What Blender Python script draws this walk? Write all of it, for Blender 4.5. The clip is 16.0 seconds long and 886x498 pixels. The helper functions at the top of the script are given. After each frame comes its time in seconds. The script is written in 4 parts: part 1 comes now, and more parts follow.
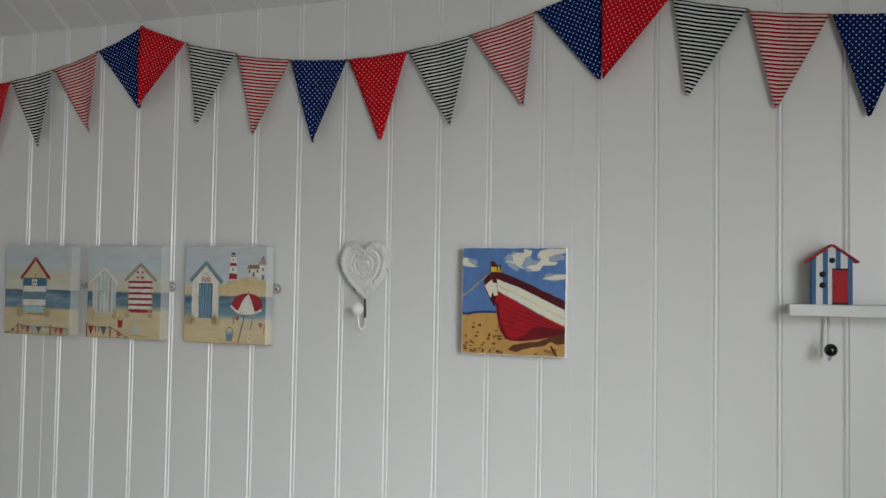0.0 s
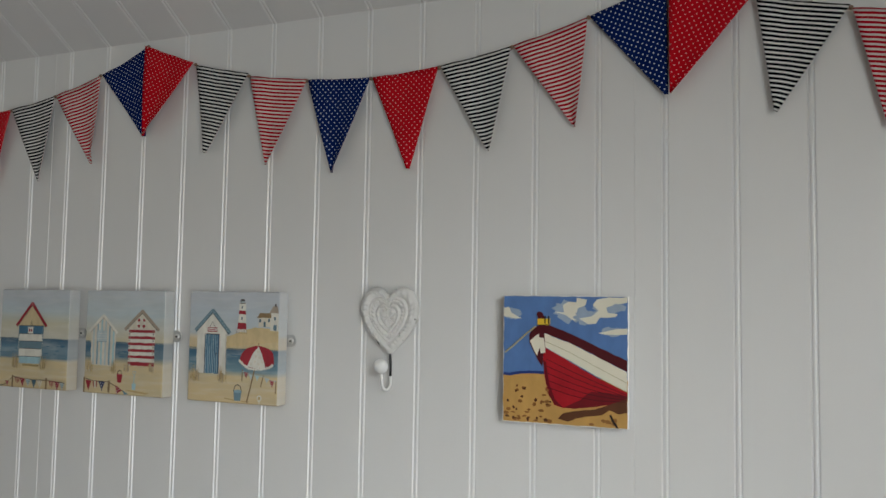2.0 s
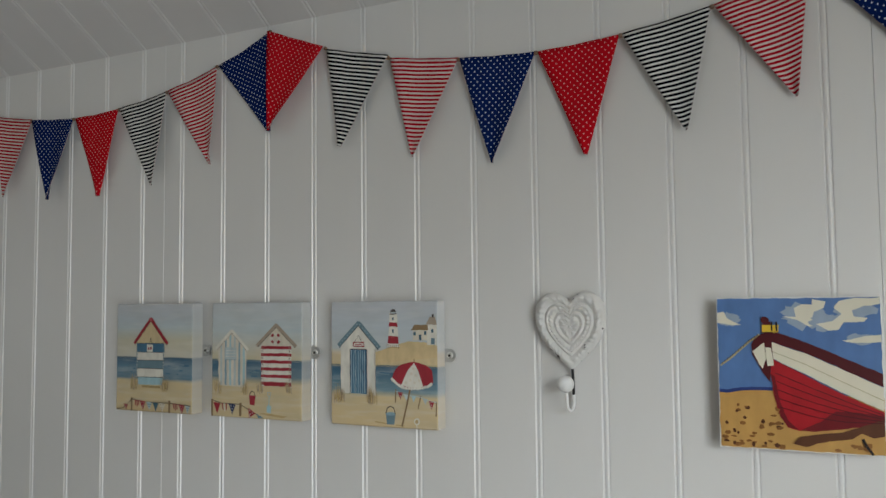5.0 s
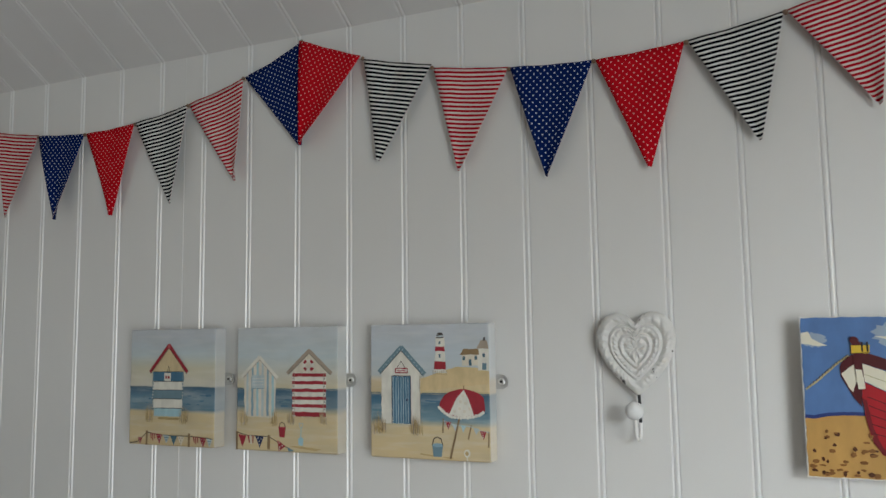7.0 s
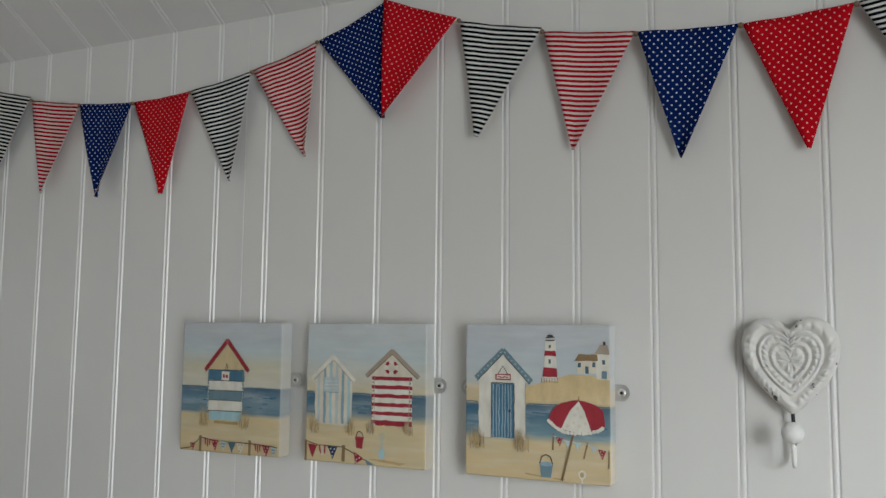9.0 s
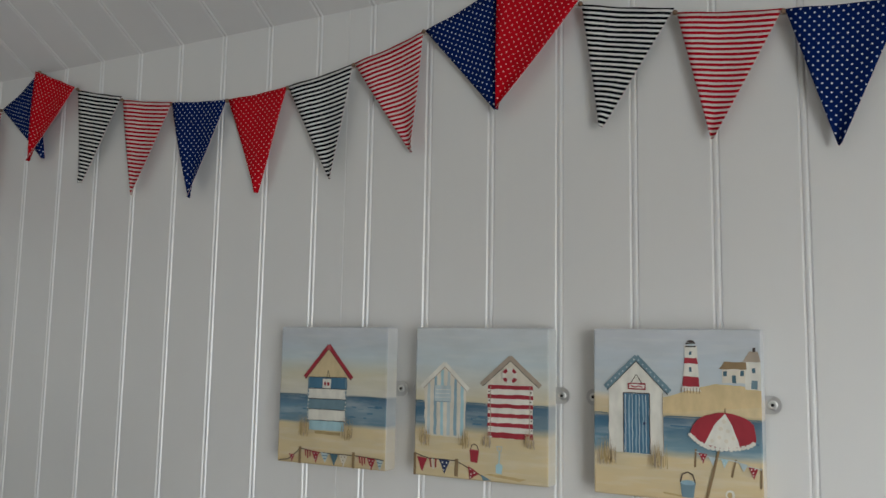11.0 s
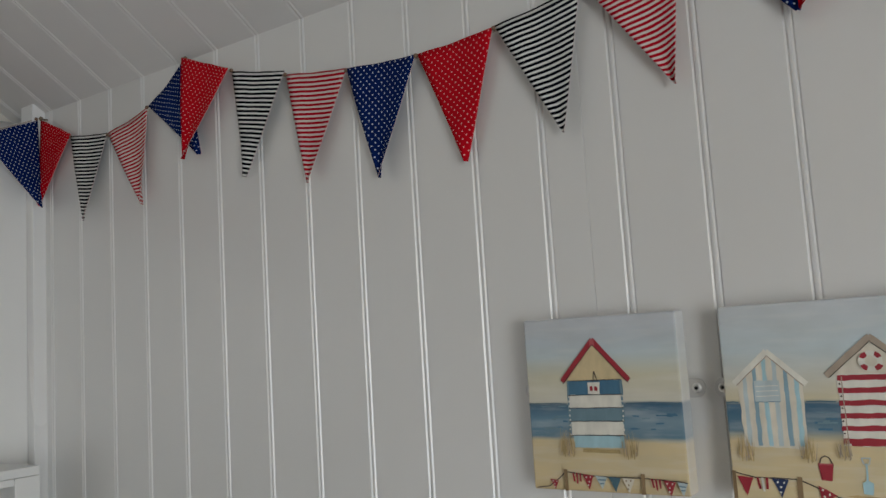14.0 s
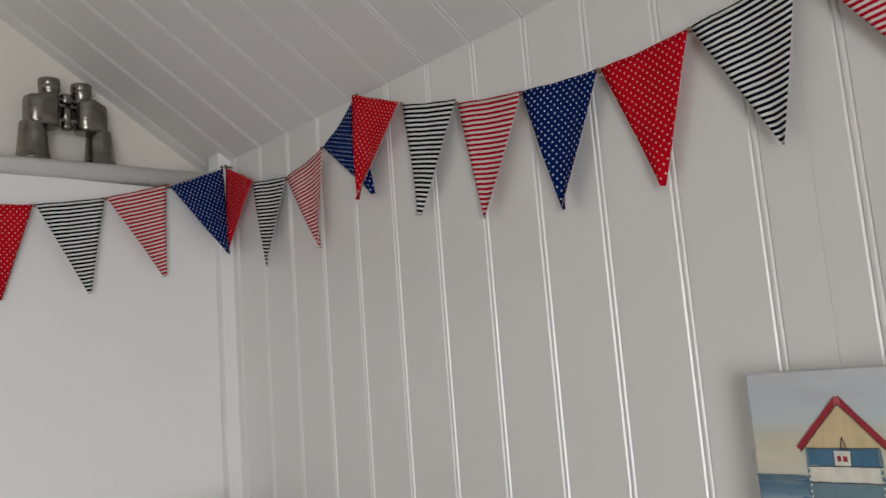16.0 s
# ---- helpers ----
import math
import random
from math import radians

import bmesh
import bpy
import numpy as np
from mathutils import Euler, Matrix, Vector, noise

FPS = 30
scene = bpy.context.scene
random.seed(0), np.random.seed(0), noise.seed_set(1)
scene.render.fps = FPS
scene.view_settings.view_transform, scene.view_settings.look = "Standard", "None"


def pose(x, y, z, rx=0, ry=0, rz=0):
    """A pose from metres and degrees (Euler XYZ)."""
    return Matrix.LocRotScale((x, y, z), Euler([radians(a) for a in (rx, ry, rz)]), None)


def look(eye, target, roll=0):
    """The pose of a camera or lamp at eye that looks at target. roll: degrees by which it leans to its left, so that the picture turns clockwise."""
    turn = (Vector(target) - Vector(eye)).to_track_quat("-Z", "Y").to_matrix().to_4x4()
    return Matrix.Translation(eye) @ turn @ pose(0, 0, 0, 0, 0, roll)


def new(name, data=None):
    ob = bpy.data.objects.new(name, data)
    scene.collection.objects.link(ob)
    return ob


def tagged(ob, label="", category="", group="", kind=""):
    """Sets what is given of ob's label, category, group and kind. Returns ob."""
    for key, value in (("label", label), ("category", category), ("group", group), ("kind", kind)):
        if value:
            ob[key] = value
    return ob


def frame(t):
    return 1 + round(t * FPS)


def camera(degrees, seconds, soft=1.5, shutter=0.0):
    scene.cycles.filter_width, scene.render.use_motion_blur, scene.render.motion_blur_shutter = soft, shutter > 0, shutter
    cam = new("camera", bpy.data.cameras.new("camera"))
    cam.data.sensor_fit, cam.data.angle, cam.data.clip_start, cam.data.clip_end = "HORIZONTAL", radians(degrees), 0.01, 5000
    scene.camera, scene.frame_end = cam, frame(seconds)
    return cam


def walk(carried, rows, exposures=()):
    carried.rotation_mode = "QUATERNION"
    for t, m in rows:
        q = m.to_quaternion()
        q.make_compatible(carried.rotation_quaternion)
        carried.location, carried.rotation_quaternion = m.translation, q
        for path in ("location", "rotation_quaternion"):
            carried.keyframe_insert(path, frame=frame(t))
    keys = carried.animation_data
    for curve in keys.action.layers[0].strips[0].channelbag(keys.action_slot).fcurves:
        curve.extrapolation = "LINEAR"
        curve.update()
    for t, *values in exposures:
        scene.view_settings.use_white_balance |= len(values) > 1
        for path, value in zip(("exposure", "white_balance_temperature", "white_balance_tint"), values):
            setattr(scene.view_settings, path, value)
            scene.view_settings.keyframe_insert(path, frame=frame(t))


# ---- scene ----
cam = camera(56.0, 16.0)
PATH = [
    (0, (0.435, -1.483, 1.455), (-0.232, 0.401, 1.524), 0.9),
    (0.5, (0.429, -1.42, 1.47), (-0.251, 0.459, 1.567), 0.7),
    (1, (0.41, -1.371, 1.478), (-0.259, 0.51, 1.595), 0.8),
    (1.5, (0.392, -1.322, 1.478), (-0.287, 0.553, 1.635), 0.8),
    (2, (0.381, -1.257, 1.495), (-0.405, 0.578, 1.628), 0.9),
    (2.5, (0.375, -1.225, 1.508), (-0.426, 0.602, 1.64), 1.0),
    (3, (0.362, -1.206, 1.521), (-0.491, 0.598, 1.648), 0.2),
    (3.5, (0.314, -1.194, 1.522), (-0.597, 0.582, 1.646), -0.4),
    (4, (0.258, -1.175, 1.504), (-0.659, 0.597, 1.645), -0.3),
    (4.5, (0.191, -1.168, 1.514), (-0.715, 0.611, 1.639), -0.6),
    (5, (0.126, -1.174, 1.509), (-0.76, 0.614, 1.637), -0.6),
    (7.5, (-0.058, -1.131, 1.491), (-0.851, 0.692, 1.71), -0.7),
    (8, (-0.119, -1.101, 1.492), (-0.884, 0.736, 1.703), -0.6),
    (8.5, (-0.171, -1.079, 1.505), (-0.97, 0.744, 1.699), 0.0),
    (11, (-0.327, -1.035, 1.487), (-1.255, 0.721, 1.719), 1.0),
    (11.5, (-0.378, -1.015, 1.503), (-1.391, 0.697, 1.717), 0.4),
    (12, (-0.424, -0.99, 1.502), (-1.458, 0.708, 1.721), -0.3),
    (12.5, (-0.475, -0.964, 1.5), (-1.538, 0.718, 1.707), -0.9),
    (13, (-0.528, -0.938, 1.501), (-1.631, 0.718, 1.707), -1.8),
    (13.5, (-0.595, -0.934, 1.5), (-1.723, 0.705, 1.704), -2.6),
    (14, (-0.633, -0.919, 1.494), (-1.754, 0.723, 1.714), -3.5),
    (14.5, (-0.658, -0.911, 1.5), (-1.789, 0.723, 1.722), -4.1),
    (15, (-0.675, -0.883, 1.513), (-1.953, 0.637, 1.749), -3.8),
    (15.5, (-0.684, -0.844, 1.529), (-2.052, 0.593, 1.778), -4.1),
    (16, (-0.702, -0.828, 1.534), (-2.151, 0.517, 1.832), -4.4),
]
BASE = 0.0
EXPOSURES = [(t, BASE + stops, kelvin, tint) for t, stops, kelvin, tint in ((0, -0.25, 6330, 8), (2, -0.26, 6430, 8), (3.5, -0.3, 6480, 8), (5, -0.24, 6400, 7), (8, 0.0, 6330, 7), (11, 0.05, 6330, 8), (14.5, 0.15, 6450, 10), (16, 0.46, 6600, 13))]
walk(cam, [(t, look(eye, target, roll)) for t, eye, target, roll in PATH], EXPOSURES)

# ---- world and light ----
EAVE, SLOPE, WIDTH = 2.006, 0.64, 3.2
BACK, FRONT, PITCH = -2.34, 1.25, 0.1
RIDGE = EAVE + SLOPE * WIDTH / 2

world = bpy.data.worlds.new("world")
scene.world = world
world.use_nodes = True
wn = world.node_tree
sky = wn.nodes.new("ShaderNodeTexSky")
sky.sky_type, sky.sun_disc = "NISHITA", False
sky.sun_elevation, sky.sun_rotation = radians(20), radians(148)
wn.nodes["Background"].inputs["Strength"].default_value = 0.12
wn.links.new(sky.outputs[0], wn.nodes["Background"].inputs["Color"])

sun = new("sun", bpy.data.lights.new("sun", "SUN"))
# a bright veiled sky low over the beach, in through the doorway
sun.data.energy, sun.data.angle, sun.data.color = 3.9, radians(30), (0.86, 0.93, 1.0)
sun.matrix_world = look((5.3, -8.5, 3.64), (0, 0, 0))

# the sky's light through the open doorway
day = new("doorway_daylight", bpy.data.lights.new("doorway_daylight", "AREA"))
day.data.shape, day.data.size, day.data.size_y = "RECTANGLE", 1.4, 1.9
day.data.energy, day.data.color = 43, (0.88, 0.94, 1.0)
day.matrix_world = look((FRONT + 0.2, -2.2, 1.08), (0.0, -2.05, 0.7))


# ---- materials ----
class Nodes:
    """A small helper to write node trees."""

    def __init__(self, name, rough=0.5, metal=0.0, **more):
        self.mat = bpy.data.materials.new(name)
        self.mat.use_nodes = True
        self.tree = self.mat.node_tree
        self.bsdf = self.tree.nodes["Principled BSDF"]
        self.set("Roughness", rough), self.set("Metallic", metal)
        for key, value in more.items():
            self.set(key.replace("_", " "), value)

    def set(self, key, value):
        socket = self.bsdf.inputs[key]
        if isinstance(value, bpy.types.NodeSocket):
            self.tree.links.new(value, socket)
        else:
            socket.default_value = value

    def add(self, kind, *values, out=0, **props):
        node = self.tree.nodes.new("ShaderNode" + kind)
        for key, value in props.items():
            if key == "operation":
                node.operation = value
            elif key == "blend_type":
                node.blend_type = value
            elif key == "data_type":
                node.data_type = value
        for socket, value in zip(node.inputs, values):
            if isinstance(value, bpy.types.NodeSocket):
                self.tree.links.new(value, socket)
            elif value is not None:
                socket.default_value = value
        return node.outputs[out]

    def math(self, operation, a, b=0.0, c=0.0):
        return self.add("Math", a, b, c, operation=operation)

    def coords(self, out="Object"):
        return self.tree.nodes.new("ShaderNodeTexCoord").outputs[out]

    def scaled(self, vector, scale):
        return self.add("Mapping", vector, None, None, scale)

    def noise(self, vector, scale, detail=3.0):
        node = self.tree.nodes.new("ShaderNodeTexNoise")
        self.tree.links.new(vector, node.inputs["Vector"])
        node.inputs["Scale"].default_value, node.inputs["Detail"].default_value = scale, detail
        return node.outputs["Fac"]

    def mix(self, fac, a, b):
        node = self.tree.nodes.new("ShaderNodeMix")
        node.data_type = "RGBA"
        for index, value in ((0, fac), (6, a), (7, b)):
            if isinstance(value, bpy.types.NodeSocket):
                self.tree.links.new(value, node.inputs[index])
            else:
                node.inputs[index].default_value = value if index == 0 else (*value, 1)
        return node.outputs[2]

    def ramp(self, fac, stops, easing="LINEAR"):
        node = self.tree.nodes.new("ShaderNodeValToRGB")
        self.tree.links.new(fac, node.inputs[0])
        band = node.color_ramp
        band.interpolation = easing
        while len(band.elements) < len(stops):
            band.elements.new(0.5)
        for element, (place, colour) in zip(band.elements, stops):
            element.position, element.color = place, (*colour, 1)
        return node.outputs[0]

    def bump(self, height, strength, distance=0.002):
        node = self.tree.nodes.new("ShaderNodeBump")
        node.inputs["Strength"].default_value, node.inputs["Distance"].default_value = strength, distance
        self.tree.links.new(height, node.inputs["Height"])
        self.tree.links.new(node.outputs[0], self.bsdf.inputs["Normal"])


def painted(name, colour, rough=0.42, spread=0.06, scale=2.5, grain=60, bump=0.06, stretch=(1, 1, 0.25)):
    """Painted board: slow drift of tone, fine brush grain."""
    n = Nodes(name, rough)
    place = n.coords()
    slow = n.noise(n.scaled(place, stretch), scale, 3)
    fine = n.noise(n.scaled(place, (1, 1, 0.08)), grain, 4)
    dark = [c * (1 - spread) for c in colour]
    light = [min(1, c * (1 + spread * 0.6)) for c in colour]
    tone = n.mix(slow, dark, light)
    n.set("Base Color", n.mix(n.math("MULTIPLY", fine, 0.22), tone, [c * 0.93 for c in colour]))
    n.set("Roughness", n.math("MULTIPLY_ADD", slow, 0.16, rough - 0.08))
    n.bump(fine, bump, 0.001)
    return n.mat


WHITE = painted("white_board_paint", (0.74, 0.735, 0.715), 0.36)
CEILING = painted("white_ceiling_paint", (0.74, 0.725, 0.705), 0.42)
PANEL = painted("white_panel_paint", (0.83, 0.825, 0.805), 0.45, 0.04, 1.6)
GABLE = painted("cream_gable_paint", (0.78, 0.735, 0.65), 0.5, 0.05, 1.8)
TRIM = painted("white_gloss_trim", (0.84, 0.835, 0.82), 0.28, 0.04, 4)
SHELF = painted("white_shelf_paint", (0.8, 0.8, 0.78), 0.4, 0.05, 6)


def chipped():
    """Chalk paint, knocked through to dark wood here and there."""
    n = Nodes("chipped_chalk_paint", 0.6)
    place = n.coords()
    chips = n.ramp(n.noise(place, 70, 5), [(0.675, (0, 0, 0)), (0.70, (1, 1, 1))])
    tone = n.mix(n.noise(place, 18, 4), (0.62, 0.605, 0.57), (0.76, 0.75, 0.72))
    n.set("Base Color", n.mix(chips, tone, (0.06, 0.05, 0.045)))
    n.bump(n.noise(place, 160, 4), 0.25, 0.001)
    return n.mat


CHIPPED = chipped()
CHALK = painted("chalk_white_wood", (0.79, 0.785, 0.765), 0.6, 0.05, 14, 90, 0.2)
# the floor is out of view; dark warm brown keeps its bounce low
FLOOR = painted("unseen_floor_brown", (0.11, 0.076, 0.052), 0.45, 0.25, 6, 40, 0.1, (0.3, 6, 1))
SAND = painted("beach_sand", (0.42, 0.36, 0.26), 0.95, 0.15, 0.6, 20, 0.4, (1, 1, 1))
BRASS = Nodes("aged_wire", 0.4, 1.0, Base_Color=(0.32, 0.25, 0.17, 1)).mat
STEEL = Nodes("zinc_plate", 0.48, 1.0, Base_Color=(0.8, 0.8, 0.78, 1)).mat
PLATE = Nodes("dull_zinc", 0.42, 0.85, Base_Color=(0.6, 0.6, 0.6, 1)).mat
DARK = Nodes("dark_iron", 0.42, 0.6, Base_Color=(0.03, 0.03, 0.032, 1)).mat
BLACK = Nodes("black_ceramic", 0.12, Base_Color=(0.008, 0.008, 0.01, 1)).mat
CERAMIC = Nodes("white_ceramic", 0.2, Base_Color=(0.8, 0.79, 0.76, 1)).mat
CORD = Nodes("white_cotton_cord", 0.9, Base_Color=(0.6, 0.52, 0.45, 1)).mat
TOGGLE = Nodes("brown_wooden_bead", 0.5, Base_Color=(0.2, 0.12, 0.075, 1)).mat
CAVITY = painted("shelf_inside", (0.6, 0.6, 0.585), 0.6)


def pewter():
    n = Nodes("brushed_pewter", 0.3, 1.0)
    place = n.coords()
    grain = n.noise(n.scaled(place, (1, 1, 3)), 130, 5)
    blotch = n.noise(n.scaled(place, (1, 1, 2)), 45, 4)
    n.set("Base Color", n.mix(blotch, (0.13, 0.117, 0.1), (0.36, 0.335, 0.3)))
    n.set("Roughness", n.math("MULTIPLY_ADD", grain, 0.22, 0.1))
    n.bump(grain, 0.42, 0.0016)
    return n.mat


PEWTER = pewter()
for gloss, amount in (("Specular IOR Level", 1.0), ("Coat Weight", 1.0), ("Coat Roughness", 0.36), ("Coat IOR", 1.75)):
    WHITE.node_tree.nodes["Principled BSDF"].inputs[gloss].default_value = amount
# for the unseen south wall: dark and warm to hold down its bounce
UNSEEN_BROWN = painted("unseen_wall_brown", (0.3, 0.225, 0.15), 0.5, 0.2, 5, 40, 0.1, (0.3, 1, 4))


def cloth(name, ground, mark, kind, size):
    """Printed cotton: stripes across the flag, or a staggered grid of dots."""
    n = Nodes(name, 0.92)
    place = n.coords()
    parts = n.tree.nodes.new("ShaderNodeSeparateXYZ")
    n.tree.links.new(place, parts.inputs[0])
    x, z = parts.outputs[0], parts.outputs[2]
    wobble = n.math("MULTIPLY_ADD", n.noise(place, 45, 2), 0.0016, -0.0008)
    if kind == "stripe":
        band = n.math("FRACT", n.math("DIVIDE", n.math("ADD", z, wobble), size))
        inside = n.math("LESS_THAN", band, 0.54)
    else:
        u = n.math("FRACT", n.math("DIVIDE", n.math("ADD", x, z), size * 1.414))
        v = n.math("FRACT", n.math("DIVIDE", n.math("SUBTRACT", x, z), size * 1.414))
        du, dv = n.math("SUBTRACT", u, 0.5), n.math("SUBTRACT", v, 0.5)
        far = n.math("ADD", n.math("MULTIPLY", du, du), n.math("MULTIPLY", dv, dv))
        inside = n.math("LESS_THAN", far, 0.025 if "navy" in name else 0.02)
    weave = n.noise(place, 900, 2)
    worn = n.mix(n.noise(place, 25, 3), [c * 0.85 for c in ground], [min(1, c * 1.15) for c in ground])
    colour = n.mix(inside, worn, mark)
    n.set("Base Color", n.mix(n.math("MULTIPLY", weave, 0.3), colour, (0, 0, 0)))
    n.set("Specular IOR Level", 0.06)
    n.bump(weave, 0.35, 0.0006)
    return n.mat


NAVY = cloth("navy_dotted_cotton", (0.003, 0.017, 0.11), (0.72, 0.77, 0.85), "dot", 0.0073)
RED = cloth("red_dotted_cotton", (0.58, 0.004, 0.014), (0.85, 0.56, 0.53), "dot", 0.0073)
INK = cloth("black_striped_cotton", (0.8, 0.79, 0.76), (0.004, 0.005, 0.009), "stripe", 0.0067)
ROSE = cloth("red_striped_cotton", (0.76, 0.68, 0.64), (0.46, 0.007, 0.022), "stripe", 0.0067)
HEM = Nodes("raw_cotton_edge", 0.95, Base_Color=(0.62, 0.46, 0.46, 1)).mat

# ---- mesh helpers ----


def mesh_of(bm, name, *mats, smooth=False):
    data = bpy.data.meshes.new(name)
    bmesh.ops.recalc_face_normals(bm, faces=bm.faces)
    bm.to_mesh(data)
    bm.free()
    for m in mats:
        data.materials.append(m)
    if smooth:
        for p in data.polygons:
            p.use_smooth = True
    return data


def part(name, bm, material, parent, label="", smooth=False):
    mats = material if isinstance(material, (list, tuple)) else [material]
    ob = new(name, mesh_of(bm, name, *mats, smooth=smooth))
    ob.parent = parent
    return tagged(ob, label)


def thing(name, m, label, category, group="", kind=""):
    ob = new(name)
    ob.empty_display_size = 0.05
    ob.matrix_world = m
    return tagged(ob, label, category, group, kind)


def box(bm, lo, hi, bevel=0.0, mat=0):
    made = bmesh.ops.create_cube(bm, size=1)
    size, mid = [b - a for a, b in zip(lo, hi)], [(a + b) / 2 for a, b in zip(lo, hi)]
    for v in made["verts"]:
        v.co = Vector([c * s + p for c, s, p in zip(v.co, size, mid)])
    faces = {f for v in made["verts"] for f in v.link_faces}
    for f in faces:
        f.material_index = mat
    if bevel:
        edges = list({e for f in faces for e in f.edges})
        bmesh.ops.bevel(bm, geom=edges, offset=bevel, segments=2, affect="EDGES", profile=0.5)
    return bm


def boxed(lo, hi, bevel=0.0):
    return box(bmesh.new(), lo, hi, bevel)


def lathe(bm, profile, centre=(0, 0, 0), axis="z", steps=28, mat=0):
    """Turns (radius, height) pairs about an axis."""
    rings = []
    for r, h in profile:
        ring = []
        for i in range(steps):
            a = 2 * math.pi * i / steps
            p = {"z": (r * math.cos(a), r * math.sin(a), h), "y": (r * math.cos(a), h, r * math.sin(a)),
                 "x": (h, r * math.cos(a), r * math.sin(a))}[axis]
            ring.append(bm.verts.new(Vector(p) + Vector(centre)))
        rings.append(ring)
    for low, high in zip(rings, rings[1:]):
        for i in range(steps):
            f = bm.faces.new((low[i], low[(i + 1) % steps], high[(i + 1) % steps], high[i]))
            f.smooth, f.material_index = True, mat
    for ring in (rings[0], rings[-1]):
        bm.faces.new(ring).material_index = mat
    return bm


def tube(bm, points, radius, steps=10, mat=0):
    """A round rod along points."""
    points = [Vector(p) for p in points]
    rings, side = [], None
    for i, p in enumerate(points):
        way = (points[min(i + 1, len(points) - 1)] - points[max(i - 1, 0)]).normalized()
        if side is None:
            side = way.orthogonal().normalized()
        side = (side - way * side.dot(way)).normalized()
        up = way.cross(side)
        rings.append([bm.verts.new(p + radius * (math.cos(a) * side + math.sin(a) * up))
                      for a in (2 * math.pi * k / steps for k in range(steps))])
    for low, high in zip(rings, rings[1:]):
        for i in range(steps):
            f = bm.faces.new((low[i], low[(i + 1) % steps], high[(i + 1) % steps], high[i]))
            f.smooth, f.material_index = True, mat
    bm.faces.new(rings[0]), bm.faces.new(rings[-1])
    return bm


def ball(bm, centre, radius, squash=1.0, steps=24):
    made = bmesh.ops.create_uvsphere(bm, u_segments=steps, v_segments=steps // 2, radius=radius)
    for v in made["verts"]:
        v.co = Vector((v.co.x, v.co.y * squash, v.co.z)) + Vector(centre)
        for f in v.link_faces:
            f.smooth = True
    return bm


# ---- the room ----
# the joint of two boards: a narrow rounded bead with a cut on either side, each cut with one long flank
CUT = 0.0019
START = [(0, -0.0002), (0.0011, 0.0), (0.0029, CUT), (0.0034, CUT), (0.0047, 0.0002), (0.0051, 0)]
FINISH = [(-0.0066, 0), (-0.0063, 0.0002), (-0.0044, CUT), (-0.0039, CUT), (-0.0025, 0.0), (0, -0.0003)]


def board_mesh(name, width, height, left=True, right=True):
    """A cladding board that faces -y, with half a double groove on each grooved side."""
    front = list(START) if left else [(0.00012, 0.0006), (0.0006, 0)]
    front += [(width + x, y) for x, y in FINISH] if right else [(width - 0.0006, 0), (width - 0.00012, 0.0006)]
    shape = front + [(front[-1][0], 0.012), (front[0][0], 0.012)]
    bm = bmesh.new()
    low, high = [[bm.verts.new((x, y, z)) for x, y in shape] for z in (0, height)]
    for i in range(len(shape)):
        j = (i + 1) % len(shape)
        f = bm.faces.new((low[i], low[j], high[j], high[i]))
        f.smooth = False
    bm.faces.new(low), bm.faces.new(high)
    return mesh_of(bm, name, WHITE)


wall_north = tagged(new("wall_north", mesh_of(boxed((BACK - 0.1, 0.012, -0.02), (FRONT + 0.1, 0.1, EAVE + 0.05)), "wall_north", PANEL)),
                    "white painted tongue-and-groove boarded side wall", "wall", kind="structure")

slabs = bmesh.new()
box(slabs, (BACK - 0.1, -WIDTH - 0.1, -0.06), (FRONT + 0.1, 0.1, 0.0))
floor = tagged(new("floor", mesh_of(slabs, "floor", FLOOR)), "unseen hut floor, dark brown to limit the bounced light", "floor", kind="structure")

# closes the room out of view; its brown is there to limit bounce
wall_south = tagged(new("wall_south", mesh_of(boxed((BACK - 0.1, -WIDTH - 0.1, 0.0), (FRONT + 0.1, -WIDTH, EAVE + 0.05)), "wall_south", UNSEEN_BROWN)),
                    "plain unseen side wall, brown to dim and warm the bounced light", "wall", kind="structure")


def gable(name, x0, x1, hole=None):
    """A gable wall across the hut between x0 and x1, with an optional door hole (y0, y1, top)."""
    bm = bmesh.new()
    outline = [(0, 0), (0, EAVE), (-WIDTH / 2, RIDGE), (-WIDTH, EAVE), (-WIDTH, 0)]
    if hole:
        y0, y1, top = hole
        outline += [(y1, 0), (y1, top), (y0, top), (y0, 0)]
    sides = [[bm.verts.new((x, y, z)) for y, z in outline] for x in (x0, x1)]
    for i in range(len(outline)):
        j = (i + 1) % len(outline)
        bm.faces.new((sides[0][i], sides[0][j], sides[1][j], sides[1][i]))
    for s in sides:
        bm.faces.new(s)
    return mesh_of(bm, name, GABLE)


wall_west = tagged(new("wall_west", gable("wall_west", BACK - 0.1, BACK)), "cream painted gable end wall under the roof", "wall", kind="structure")
wall_east = tagged(new("wall_east", gable("wall_east", FRONT, FRONT + 0.1, (-1.4, -2.95, 2.08))), "white front gable wall with an open doorway", "wall", kind="structure")


